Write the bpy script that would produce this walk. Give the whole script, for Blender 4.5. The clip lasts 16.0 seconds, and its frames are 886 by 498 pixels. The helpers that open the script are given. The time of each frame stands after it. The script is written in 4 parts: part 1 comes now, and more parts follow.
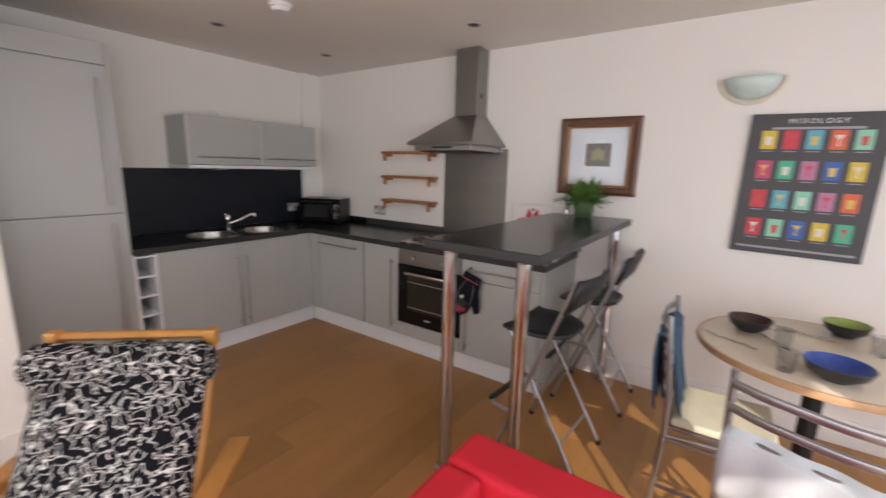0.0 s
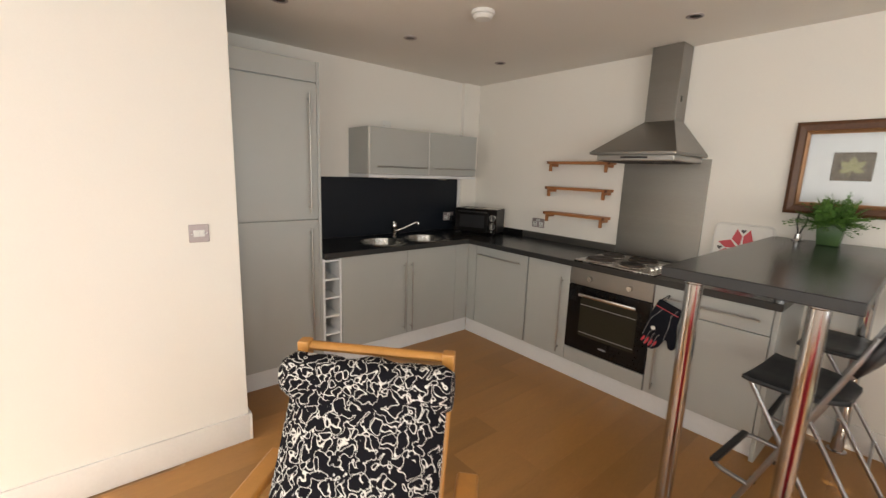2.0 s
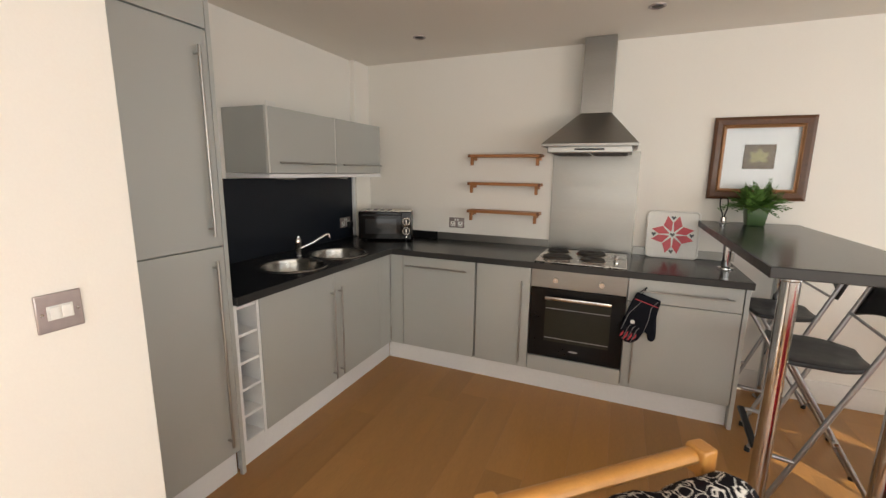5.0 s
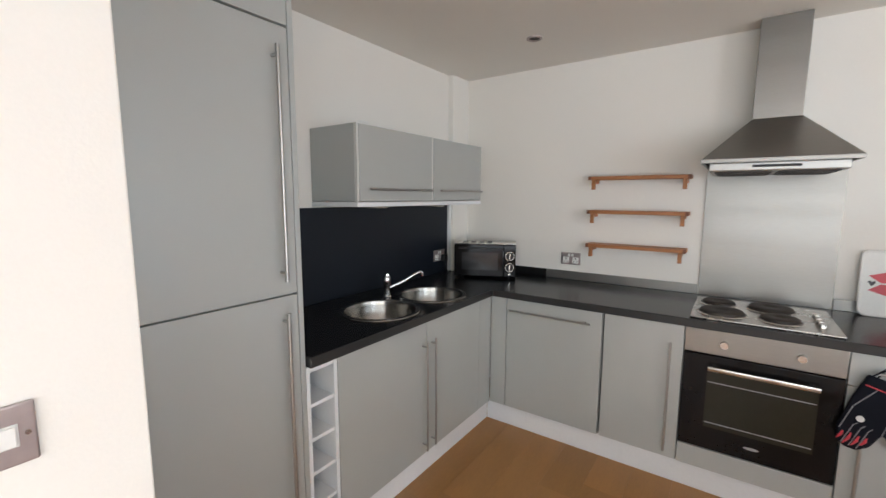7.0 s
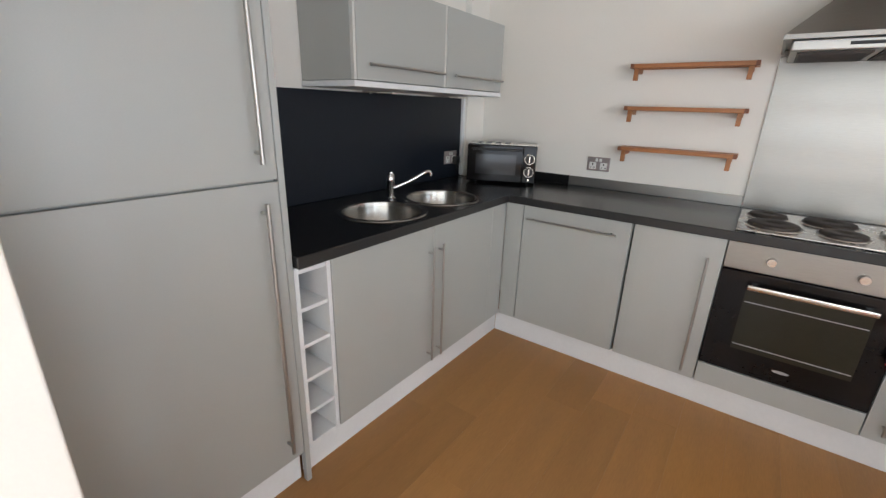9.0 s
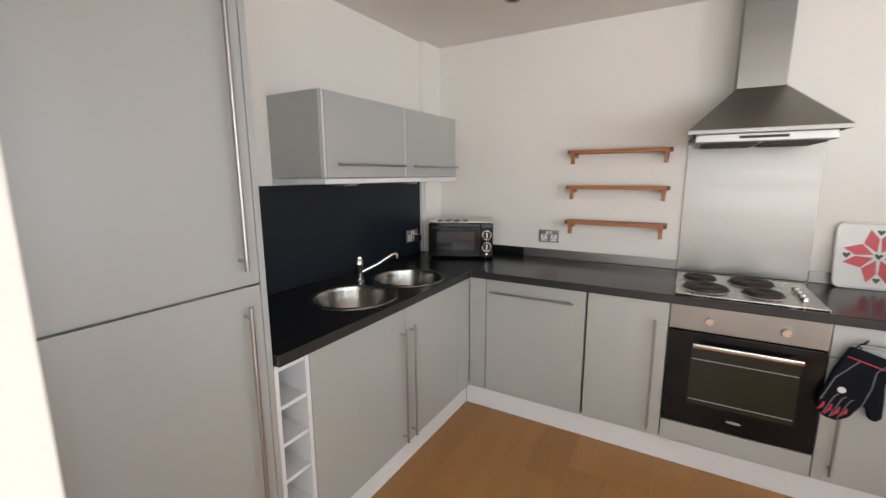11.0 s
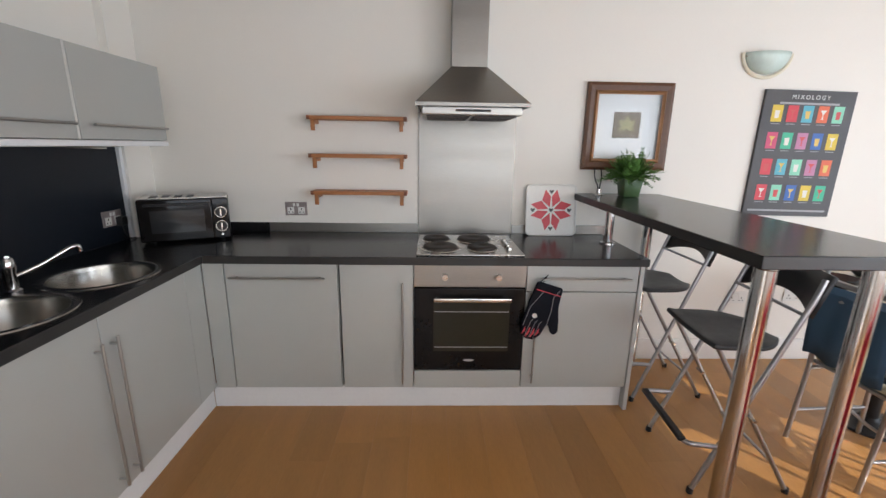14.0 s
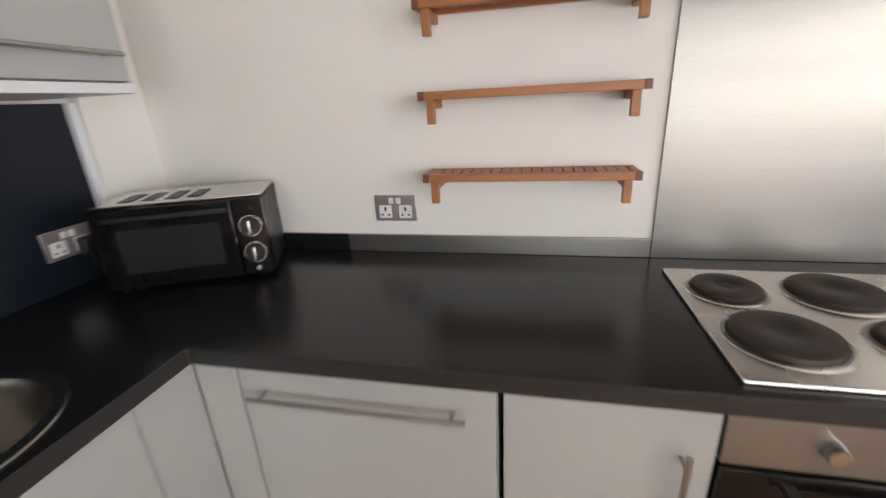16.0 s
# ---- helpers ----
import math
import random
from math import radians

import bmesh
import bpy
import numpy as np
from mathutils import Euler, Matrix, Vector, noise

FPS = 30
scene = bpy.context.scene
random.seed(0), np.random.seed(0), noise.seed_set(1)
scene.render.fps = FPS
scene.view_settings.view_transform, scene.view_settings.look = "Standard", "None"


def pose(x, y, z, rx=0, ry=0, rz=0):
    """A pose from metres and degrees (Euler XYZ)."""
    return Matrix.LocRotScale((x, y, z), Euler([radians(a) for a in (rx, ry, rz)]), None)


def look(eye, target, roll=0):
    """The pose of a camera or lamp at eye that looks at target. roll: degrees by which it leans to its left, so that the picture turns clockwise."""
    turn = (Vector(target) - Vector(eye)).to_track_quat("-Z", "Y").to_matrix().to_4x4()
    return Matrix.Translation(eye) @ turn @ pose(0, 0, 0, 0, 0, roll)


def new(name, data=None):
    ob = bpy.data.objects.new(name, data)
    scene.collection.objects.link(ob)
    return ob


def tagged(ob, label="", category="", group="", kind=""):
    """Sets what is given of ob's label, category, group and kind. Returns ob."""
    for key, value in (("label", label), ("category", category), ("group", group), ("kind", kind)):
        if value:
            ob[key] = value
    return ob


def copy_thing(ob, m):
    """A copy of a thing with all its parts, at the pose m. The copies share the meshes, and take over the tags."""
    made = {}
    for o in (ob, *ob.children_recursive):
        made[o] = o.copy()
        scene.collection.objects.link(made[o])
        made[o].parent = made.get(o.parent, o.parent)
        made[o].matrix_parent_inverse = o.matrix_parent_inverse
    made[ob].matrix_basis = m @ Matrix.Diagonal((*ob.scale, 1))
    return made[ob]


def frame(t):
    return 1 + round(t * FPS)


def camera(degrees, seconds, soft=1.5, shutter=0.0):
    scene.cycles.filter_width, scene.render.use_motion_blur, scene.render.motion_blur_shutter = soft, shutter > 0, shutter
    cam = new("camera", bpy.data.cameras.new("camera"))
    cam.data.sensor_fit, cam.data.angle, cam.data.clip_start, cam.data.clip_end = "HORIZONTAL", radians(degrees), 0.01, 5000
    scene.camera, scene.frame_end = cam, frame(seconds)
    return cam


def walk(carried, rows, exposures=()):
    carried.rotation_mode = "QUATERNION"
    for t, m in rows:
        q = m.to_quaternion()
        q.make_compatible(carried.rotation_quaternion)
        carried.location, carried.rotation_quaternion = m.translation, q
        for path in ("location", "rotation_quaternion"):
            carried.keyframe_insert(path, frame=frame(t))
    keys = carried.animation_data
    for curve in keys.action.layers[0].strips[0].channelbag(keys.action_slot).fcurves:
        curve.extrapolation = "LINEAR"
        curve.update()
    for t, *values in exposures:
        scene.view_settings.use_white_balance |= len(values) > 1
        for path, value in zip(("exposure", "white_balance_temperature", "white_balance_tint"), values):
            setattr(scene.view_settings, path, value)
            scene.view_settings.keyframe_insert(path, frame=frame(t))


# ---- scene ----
cam = camera(93.5, 16.0, soft=1.4, shutter=0.4)
PATH = [
    (0, (0.098, -0.04, 1.489), (-1.025, 1.57, 1.104), 1.5),
    (0.5, (0.01, -0.127, 1.491), (-1.431, 1.213, 1.133), 0.9),
    (1, (-0.065, -0.171, 1.505), (-1.571, 1.1, 1.163), 0.7),
    (1.5, (-0.198, -0.229, 1.504), (-1.678, 1.072, 1.159), 0.8),
    (2, (-0.382, -0.22, 1.495), (-1.884, 1.05, 1.132), 2.0),
    (2.5, (-0.635, -0.181, 1.466), (-2.112, 1.133, 1.159), 2.5),
    (3, (-0.862, -0.264, 1.468), (-2.171, 1.218, 1.167), 1.7),
    (3.5, (-1.05, -0.364, 1.493), (-2.113, 1.298, 1.168), 0.4),
    (6, (-1.776, -0.162, 1.475), (-2.529, 1.656, 1.119), 0.8),
    (6.5, (-1.867, -0.023, 1.48), (-2.822, 1.714, 1.218), 0.4),
    (7, (-1.872, 0.079, 1.486), (-3.011, 1.704, 1.237), 0.2),
    (7.5, (-1.852, 0.133, 1.424), (-3.064, 1.668, 1.006), -0.4),
    (8, (-1.876, 0.181, 1.354), (-3.103, 1.628, 0.724), 0.9),
    (10.5, (-2.161, 0.344, 1.433), (-3.131, 2.016, 0.917), 0.3),
    (11, (-2.009, 0.175, 1.47), (-3.001, 1.876, 1.122), -0.3),
    (11.5, (-1.946, 0.086, 1.477), (-2.808, 1.865, 1.175), -0.8),
    (12, (-1.809, 0.084, 1.483), (-2.275, 2.007, 1.191), -0.4),
    (12.5, (-1.8, 0.073, 1.486), (-1.975, 2.045, 1.201), 0.0),
    (13, (-1.806, 0.088, 1.51), (-1.898, 2.063, 1.209), 0.3),
    (13.5, (-1.835, 0.15, 1.469), (-1.875, 2.121, 1.131), 1.0),
    (14, (-1.945, 0.324, 1.456), (-1.888, 2.265, 0.977), 0.9),
    (14.5, (-2.025, 0.531, 1.436), (-1.954, 2.473, 0.962), 0.3),
    (15, (-2.077, 0.909, 1.416), (-2.347, 2.858, 1.058), 1.0),
    (15.5, (-2.255, 1.323, 1.376), (-2.751, 3.178, 0.816), -1.0),
    (16, (-2.37, 1.739, 1.379), (-2.791, 3.575, 0.705), -3.1),
]
EXPOSURES = [(0.0, -0.17, 6700, 19), (0.5, 0.0, 7400, 14), (2.0, 0.0, 7450, 12), (3.5, 0.05, 8450, 12), (6.0, 0.18, 6600, 12), (7.0, 0.33, 6350, 10), (7.5, 0.38, 6150, 9), (11.0, 0.48, 6550, 12), (13.0, 0.2, 6250, 11), (15.0, 0.46, 6450, 13), (16.0, 0.7, 6500, 13)]
walk(cam, [(t, look(eye, target, roll)) for t, eye, target, roll in PATH], EXPOSURES)

# ---- room numbers: hob wall at YN, sink wall at XW, stub wall face at XS ----
XW, XS, XE, YS, YN, ZC = -3.727, -2.648, 2.3, -2.1, 3.01, 2.392

# ---- world, sun, window light ----
SUN_ELEV, SUN_DIR = radians(24), Vector((0.65, -0.75, 0)).normalized()
world = bpy.data.worlds.new("world")
scene.world = world
world.use_nodes = True
wn = world.node_tree
sky = wn.nodes.new("ShaderNodeTexSky")
sky.sky_type, sky.sun_disc, sky.sun_elevation = "NISHITA", False, SUN_ELEV
sky.sun_rotation = math.atan2(SUN_DIR.x, SUN_DIR.y)
wn.links.new(sky.outputs[0], wn.nodes["Background"].inputs[0])
wn.nodes["Background"].inputs[1].default_value = 0.15
sun = new("sun", bpy.data.lights.new("sun", "SUN"))
sun.data.energy, sun.data.angle, sun.data.color = 5.0, radians(0.5), (1.0, 0.94, 0.82)
sun.matrix_world = look(SUN_DIR * 10 + Vector((0, 0, 10 * math.tan(SUN_ELEV))), (0, 0, 0))


def window_lamp(name, place, target, wide, high, watts):
    """An area lamp in a window's opening, for the sky's light."""
    ob = new(name, bpy.data.lights.new(name, "AREA"))
    ob.data.shape, ob.data.size, ob.data.size_y = "RECTANGLE", wide, high
    ob.data.energy, ob.data.color = watts, (0.80, 0.90, 1.0)
    ob.matrix_world = look(place, target)
    return ob


window_lamp("window_light_a", (XE + 0.02, -0.97, 1.31), (0, -0.97, 1.31), 1.43, 1.74, 54)
window_lamp("window_light_b", (XE + 0.02, 1.40, 1.31), (0, 1.40, 1.31), 1.28, 1.74, 26)
window_lamp("window_light_c", (-0.2, YS - 0.02, 1.31), (-0.2, 0, 1.31), 4.4, 1.74, 58)


# ---- materials ----
def material(name, colour, rough=0.5, metal=0.0, vary=0.06, scale=6.0, bump=0.0, bump_scale=60.0, stretch=(1, 1, 1), spread=0.05, coat=0.0):
    """A surface with two scales of variation in colour and gloss, and a fine relief."""
    m = bpy.data.materials.new(name)
    m.use_nodes = True
    n, l = m.node_tree.nodes, m.node_tree.links
    b = n["Principled BSDF"]
    b.inputs["Metallic"].default_value = metal
    b.inputs["Coat Weight"].default_value = coat
    tex = n.new("ShaderNodeTexCoord")
    mp = n.new("ShaderNodeMapping")
    mp.inputs["Scale"].default_value = stretch
    l.new(tex.outputs["Object"], mp.inputs["Vector"])
    big, fine = n.new("ShaderNodeTexNoise"), n.new("ShaderNodeTexNoise")
    big.inputs["Scale"].default_value, big.inputs["Detail"].default_value = scale, 4
    fine.inputs["Scale"].default_value, fine.inputs["Detail"].default_value = bump_scale, 3
    l.new(mp.outputs[0], big.inputs["Vector"])
    l.new(mp.outputs[0], fine.inputs["Vector"])
    mixed = n.new("ShaderNodeMath")
    mixed.operation = "ADD"
    l.new(big.outputs[0], mixed.inputs[0])
    l.new(fine.outputs[0], mixed.inputs[1])
    ramp = n.new("ShaderNodeMapRange")
    ramp.inputs["From Min"].default_value, ramp.inputs["From Max"].default_value = 0.6, 1.4
    ramp.inputs["To Min"].default_value, ramp.inputs["To Max"].default_value = 1 - vary, 1 + vary
    l.new(mixed.outputs[0], ramp.inputs["Value"])
    mul = n.new("ShaderNodeVectorMath")
    mul.operation = "SCALE"
    mul.inputs[0].default_value = colour
    l.new(ramp.outputs[0], mul.inputs["Scale"])
    l.new(mul.outputs[0], b.inputs["Base Color"])
    gloss = n.new("ShaderNodeMapRange")
    gloss.inputs["From Min"].default_value, gloss.inputs["From Max"].default_value = 0.3, 0.7
    gloss.inputs["To Min"].default_value, gloss.inputs["To Max"].default_value = max(0.02, rough - spread), rough + spread
    l.new(big.outputs[0], gloss.inputs["Value"])
    l.new(gloss.outputs[0], b.inputs["Roughness"])
    if bump:
        bn = n.new("ShaderNodeBump")
        bn.inputs["Strength"].default_value, bn.inputs["Distance"].default_value = bump, 0.002
        l.new(fine.outputs[0], bn.inputs["Height"])
        l.new(bn.outputs[0], b.inputs["Normal"])
    return m


M_WALL = material("wall_paint", (0.82, 0.79, 0.735), 0.7, vary=0.015, scale=2, bump=0.12, bump_scale=160)
M_CEIL = material("ceiling_paint", (0.80, 0.76, 0.70), 0.85, vary=0.015, scale=2, bump=0.1, bump_scale=160)
M_TRIM = material("white_gloss_paint", (0.82, 0.80, 0.77), 0.35, vary=0.03, scale=8, bump=0.05)
M_CAB = material("grey_satin_laminate", (0.45, 0.465, 0.45), 0.42, metal=0.22, vary=0.03, scale=3, bump=0.03, bump_scale=300, spread=0.03)
M_EDGESTRIP = material("pale_grey_edging", (0.62, 0.62, 0.59), 0.4, vary=0.03)
M_CABW = material("white_melamine", (0.74, 0.75, 0.76), 0.45, vary=0.03)
M_TOP = material("black_laminate_worktop", (0.012, 0.0115, 0.012), 0.22, vary=0.05, scale=30, bump=0.0, bump_scale=300, spread=0.01)
M_EDGE = material("worktop_edge", (0.020, 0.0195, 0.0195), 0.4, vary=0.2, scale=25, bump=0.08, bump_scale=420)
M_SPLASH = material("dark_blue_laminate", (0.009, 0.012, 0.018), 0.40, vary=0.15, scale=5, bump=0.05, bump_scale=300)
M_STEEL = material("brushed_steel", (0.31, 0.298, 0.28), 0.38, metal=1.0, vary=0.09, scale=3, bump=0.02, bump_scale=160, stretch=(0.15, 1, 4), spread=0.04)
M_STEELX = material("steel_trim", (0.62, 0.60, 0.57), 0.25, metal=1.0, vary=0.05, scale=8, bump=0.05, bump_scale=200)
M_BAR = material("satin_steel_bar", (0.44, 0.43, 0.41), 0.40, metal=1.0, vary=0.03, scale=10, spread=0.02)
M_SINK = material("sink_steel", (0.33, 0.32, 0.30), 0.24, metal=1.0, vary=0.03, scale=5, spread=0.02)
M_CHROME = material("chrome", (0.56, 0.56, 0.57), 0.10, metal=1.0, vary=0.03, scale=10, spread=0.04)
M_TUBE = material("grey_silver_tube", (0.38, 0.38, 0.39), 0.33, metal=0.9, vary=0.05, scale=14)
M_BLACK = material("black_plastic", (0.018, 0.018, 0.019), 0.38, vary=0.15, scale=20, bump=0.08, bump_scale=300)
M_SEAT = material("black_seat_plastic", (0.022, 0.022, 0.024), 0.42, vary=0.2, scale=20, bump=0.2, bump_scale=350)
M_GLASSBLACK = material("black_oven_glass", (0.008, 0.007, 0.007), 0.07, vary=0.1, spread=0.02)
M_OVENWIN = material("oven_window_glass", (0.028, 0.026, 0.018), 0.14, vary=0.06, scale=6, spread=0.01)
M_DARKGLASS = material("grey_microwave_glass", (0.022, 0.022, 0.024), 0.1, vary=0.05)
M_IRON = material("cast_iron_plate", (0.055, 0.045, 0.038), 0.55, metal=0.4, vary=0.3, scale=18, bump=0.25, bump_scale=150)
M_OAK = material("oiled_shelf_wood", (0.38, 0.15, 0.052), 0.45, vary=0.25, scale=7, bump=0.15, bump_scale=60, stretch=(0.6, 6, 6))
M_ENDGRAIN = material("dark_end_grain", (0.17, 0.06, 0.025), 0.5, vary=0.2, scale=20)
M_BIRCH = material("golden_birch_veneer", (0.52, 0.24, 0.06), 0.38, vary=0.12, scale=5, bump=0.06, bump_scale=60, stretch=(6, 6, 0.8))
M_FRAME = material("dark_walnut_frame", (0.105, 0.042, 0.018), 0.38, vary=0.3, scale=8, bump=0.15, bump_scale=60)
M_GILT = material("bronze_frame_edge", (0.30, 0.15, 0.07), 0.35, metal=0.3, vary=0.2, scale=12)
M_PAPER = material("white_mount_board", (0.80, 0.80, 0.78), 0.6, vary=0.02)
M_PRINT = material("brown_print", (0.17, 0.13, 0.095), 0.6, vary=0.35, scale=14)
M_LEAFPRINT = material("olive_leaf_print", (0.36, 0.34, 0.17), 0.6, vary=0.2, scale=14)
M_POSTER = material("charcoal_poster", (0.055, 0.052, 0.055), 0.45, vary=0.1)
M_WHITE = material("white_plastic", (0.78, 0.77, 0.74), 0.35, vary=0.03)
M_SWITCH = material("pewter_plate", (0.42, 0.36, 0.35), 0.35, metal=0.6, vary=0.08, scale=14)
M_RED = material("red_sofa_fabric", (0.62, 0.012, 0.028), 0.75, vary=0.12, scale=5, bump=0.3, bump_scale=500)
M_REDPRINT = material("red_tray_print", (0.60, 0.05, 0.07), 0.35, vary=0.1)
M_POT = material("green_pot_glaze", (0.05, 0.105, 0.035), 0.4, vary=0.12)
M_LEAF = material("fern_green", (0.085, 0.19, 0.035), 0.5, vary=0.45, scale=40)
M_CREAM = material("cream_table_laminate", (0.66, 0.58, 0.46), 0.32, vary=0.04, scale=9)
M_EDGEWOOD = material("beech_edge", (0.50, 0.30, 0.16), 0.4, vary=0.12)
M_BLUE = material("blue_cotton", (0.035, 0.085, 0.15), 0.85, vary=0.2, scale=9, bump=0.4, bump_scale=400)
M_CUSHION = material("pale_seat_cushion", (0.62, 0.60, 0.46), 0.8, vary=0.1, scale=9, bump=0.3, bump_scale=400)
M_CUSHWHITE = material("pale_blue_cotton", (0.62, 0.68, 0.72), 0.7, vary=0.08, scale=9, bump=0.3, bump_scale=300)
M_BOWLDARK = material("dark_stoneware", (0.02, 0.02, 0.02), 0.3, vary=0.15)
M_BOWLBLUE = material("blue_glaze", (0.03, 0.08, 0.33), 0.15, vary=0.25)
M_BOWLGREEN = material("lime_glaze", (0.28, 0.36, 0.10), 0.15, vary=0.2)
M_BOWLBROWN = material("brown_glaze", (0.05, 0.022, 0.02), 0.15, vary=0.2)
M_LAMP = material("pale_green_lamp_glass", (0.58, 0.69, 0.64), 0.2, vary=0.06, scale=12)
M_CREAMRIM = material("cream_ceramic", (0.72, 0.66, 0.52), 0.4, vary=0.05)
M_GLOVE = material("black_oven_glove", (0.010, 0.011, 0.016), 0.85, vary=0.3, scale=20, bump=0.3, bump_scale=300)
M_LINING = material("grey_stitching", (0.30, 0.30, 0.31), 0.8, vary=0.1)
M_FRONTGREY = material("grey_print", (0.35, 0.35, 0.36), 0.5, vary=0.1)


def floor_material():
    m = material("oak_laminate", (0.40, 0.195, 0.060), 0.36, vary=0.12, scale=2.2, bump=0.05, bump_scale=30, stretch=(7, 0.7, 1), spread=0.06)
    n, l = m.node_tree.nodes, m.node_tree.links
    b = n["Principled BSDF"]
    info = n.new("ShaderNodeObjectInfo")
    vary = n.new("ShaderNodeMapRange")
    vary.inputs["To Min"].default_value, vary.inputs["To Max"].default_value = 0.84, 1.10
    l.new(info.outputs["Random"], vary.inputs["Value"])
    mul = n.new("ShaderNodeVectorMath")
    mul.operation = "SCALE"
    l.new(b.inputs["Base Color"].links[0].from_socket, mul.inputs[0])
    l.new(vary.outputs[0], mul.inputs["Scale"])
    l.new(mul.outputs[0], b.inputs["Base Color"])
    return m


def squiggle_material():
    """Black cotton printed with a looping white line."""
    m = material("squiggle_cotton", (0.009, 0.008, 0.011), 0.85, vary=0.2, scale=9, bump=0.3, bump_scale=500)
    n, l = m.node_tree.nodes, m.node_tree.links
    b = n["Principled BSDF"]
    tex = n.new("ShaderNodeTexCoord")
    warp = n.new("ShaderNodeTexNoise")
    warp.inputs["Scale"].default_value, warp.inputs["Detail"].default_value = 30, 0.0
    l.new(tex.outputs["Object"], warp.inputs["Vector"])
    push = n.new("ShaderNodeVectorMath")
    push.operation = "MULTIPLY_ADD"
    push.inputs[1].default_value = (0.045, 0.045, 0.045)
    l.new(warp.outputs["Color"], push.inputs[0])
    l.new(tex.outputs["Object"], push.inputs[2])
    line = n.new("ShaderNodeTexVoronoi")
    line.inputs["Scale"].default_value = 38
    l.new(push.outputs[0], line.inputs["Vector"])
    off = n.new("ShaderNodeMath")
    off.operation = "SUBTRACT"
    off.inputs[1].default_value = 0.57
    l.new(line.outputs["Distance"], off.inputs[0])
    pp = n.new("ShaderNodeMath")
    pp.operation = "ABSOLUTE"
    l.new(off.outputs[0], pp.inputs[0])
    cut = n.new("ShaderNodeMapRange")
    cut.inputs["From Min"].default_value, cut.inputs["From Max"].default_value = 0.058, 0.032
    l.new(pp.outputs[0], cut.inputs["Value"])
    mix = n.new("ShaderNodeMix")
    mix.data_type = "RGBA"
    l.new(cut.outputs[0], mix.inputs["Factor"])
    l.new(b.inputs["Base Color"].links[0].from_socket, mix.inputs["A"])
    mix.inputs["B"].default_value = (0.70, 0.68, 0.64, 1)
    l.new(mix.outputs["Result"], b.inputs["Base Color"])
    return m


def glass_material(ior=1.45):
    m = bpy.data.materials.new("clear_glass")
    m.use_nodes = True
    b = m.node_tree.nodes["Principled BSDF"]
    b.inputs["Transmission Weight"].default_value, b.inputs["Roughness"].default_value, b.inputs["IOR"].default_value = 1.0, 0.0, ior
    return m


M_FLOOR, M_SQUIGGLE, M_GLASS, M_MATTGLASS = floor_material(), squiggle_material(), glass_material(), glass_material(1.22)


for dull, level in ((M_GLASSBLACK, 0.25), (M_OVENWIN, 0.25), (M_SEAT, 0.3), (M_GLOVE, 0.1), (M_TOP, 0.38), (M_SQUIGGLE, 0.1), (M_SPLASH, 0.3), (M_BLACK, 0.3)):
    dull.node_tree.nodes["Principled BSDF"].inputs["Specular IOR Level"].default_value = level


# ---- shapes ----
def mesh_object(name, bm, mat, parent=None, smooth=False):
    me = bpy.data.meshes.new(name)
    bmesh.ops.recalc_face_normals(bm, faces=bm.faces[:])
    bm.to_mesh(me)
    bm.free()
    for m in (mat if isinstance(mat, (list, tuple)) else [mat]):
        me.materials.append(m)
    if smooth:
        for p in me.polygons:
            p.use_smooth = True
        me.set_sharp_from_angle(angle=radians(40))
    ob = new(name, me)
    if parent:
        ob.parent = parent
    return ob


def add_box(bm, x0, x1, y0, y1, z0, z1, bevel=0.0, segs=2):
    made = bmesh.ops.create_cube(bm, size=1.0)["verts"]
    for v in made:
        v.co = Vector((x0 + (v.co.x + 0.5) * (x1 - x0), y0 + (v.co.y + 0.5) * (y1 - y0), z0 + (v.co.z + 0.5) * (z1 - z0)))
    if bevel:
        edges = list({e for v in made for e in v.link_edges})
        bmesh.ops.bevel(bm, geom=edges, offset=bevel, segments=segs, profile=0.5, affect="EDGES")


def box(name, x0, x1, y0, y1, z0, z1, mat, parent=None, bevel=0.002, segs=2):
    bm = bmesh.new()
    add_box(bm, x0, x1, y0, y1, z0, z1, bevel, segs)
    ob = mesh_object(name, bm, mat, parent, smooth=bevel > 0)
    for p in ob.data.polygons:
        p.use_smooth = max(abs(c) for c in p.normal) < 0.9999
    return ob


def rounded(points, r, steps=5):
    """A line through the points with its corners rounded."""
    pts = [Vector(p) for p in points]
    out = [pts[0]]
    for a, b, c in zip(pts, pts[1:], pts[2:]):
        d = min(r, (a - b).length * 0.49, (c - b).length * 0.49)
        p, q = b + (a - b).normalized() * d, b + (c - b).normalized() * d
        out += [p.lerp(b, k / steps).lerp(b.lerp(q, k / steps), k / steps) for k in range(steps + 1)]
    return out + [pts[-1]]


def add_tube(bm, points, r, sides=10, flat=1.0):
    pts = [Vector(p) for p in points]
    rings, side = [], None
    for i, p in enumerate(pts):
        way = (pts[min(i + 1, len(pts) - 1)] - pts[max(i - 1, 0)]).normalized()
        if side is None:
            side = way.orthogonal().normalized() if abs(way.z) > 0.95 else way.cross(Vector((0, 0, 1))).normalized()
        side = (side - way * side.dot(way)).normalized()
        up = way.cross(side)
        rad = r[i] if isinstance(r, (list, tuple)) else r
        rings.append([bm.verts.new(p + rad * (math.cos(2 * math.pi * k / sides) * side + flat * math.sin(2 * math.pi * k / sides) * up)) for k in range(sides)])
    for a, b in zip(rings, rings[1:]):
        for k in range(sides):
            bm.faces.new((a[k], a[(k + 1) % sides], b[(k + 1) % sides], b[k]))
    bm.faces.new(rings[0][::-1])
    bm.faces.new(rings[-1])


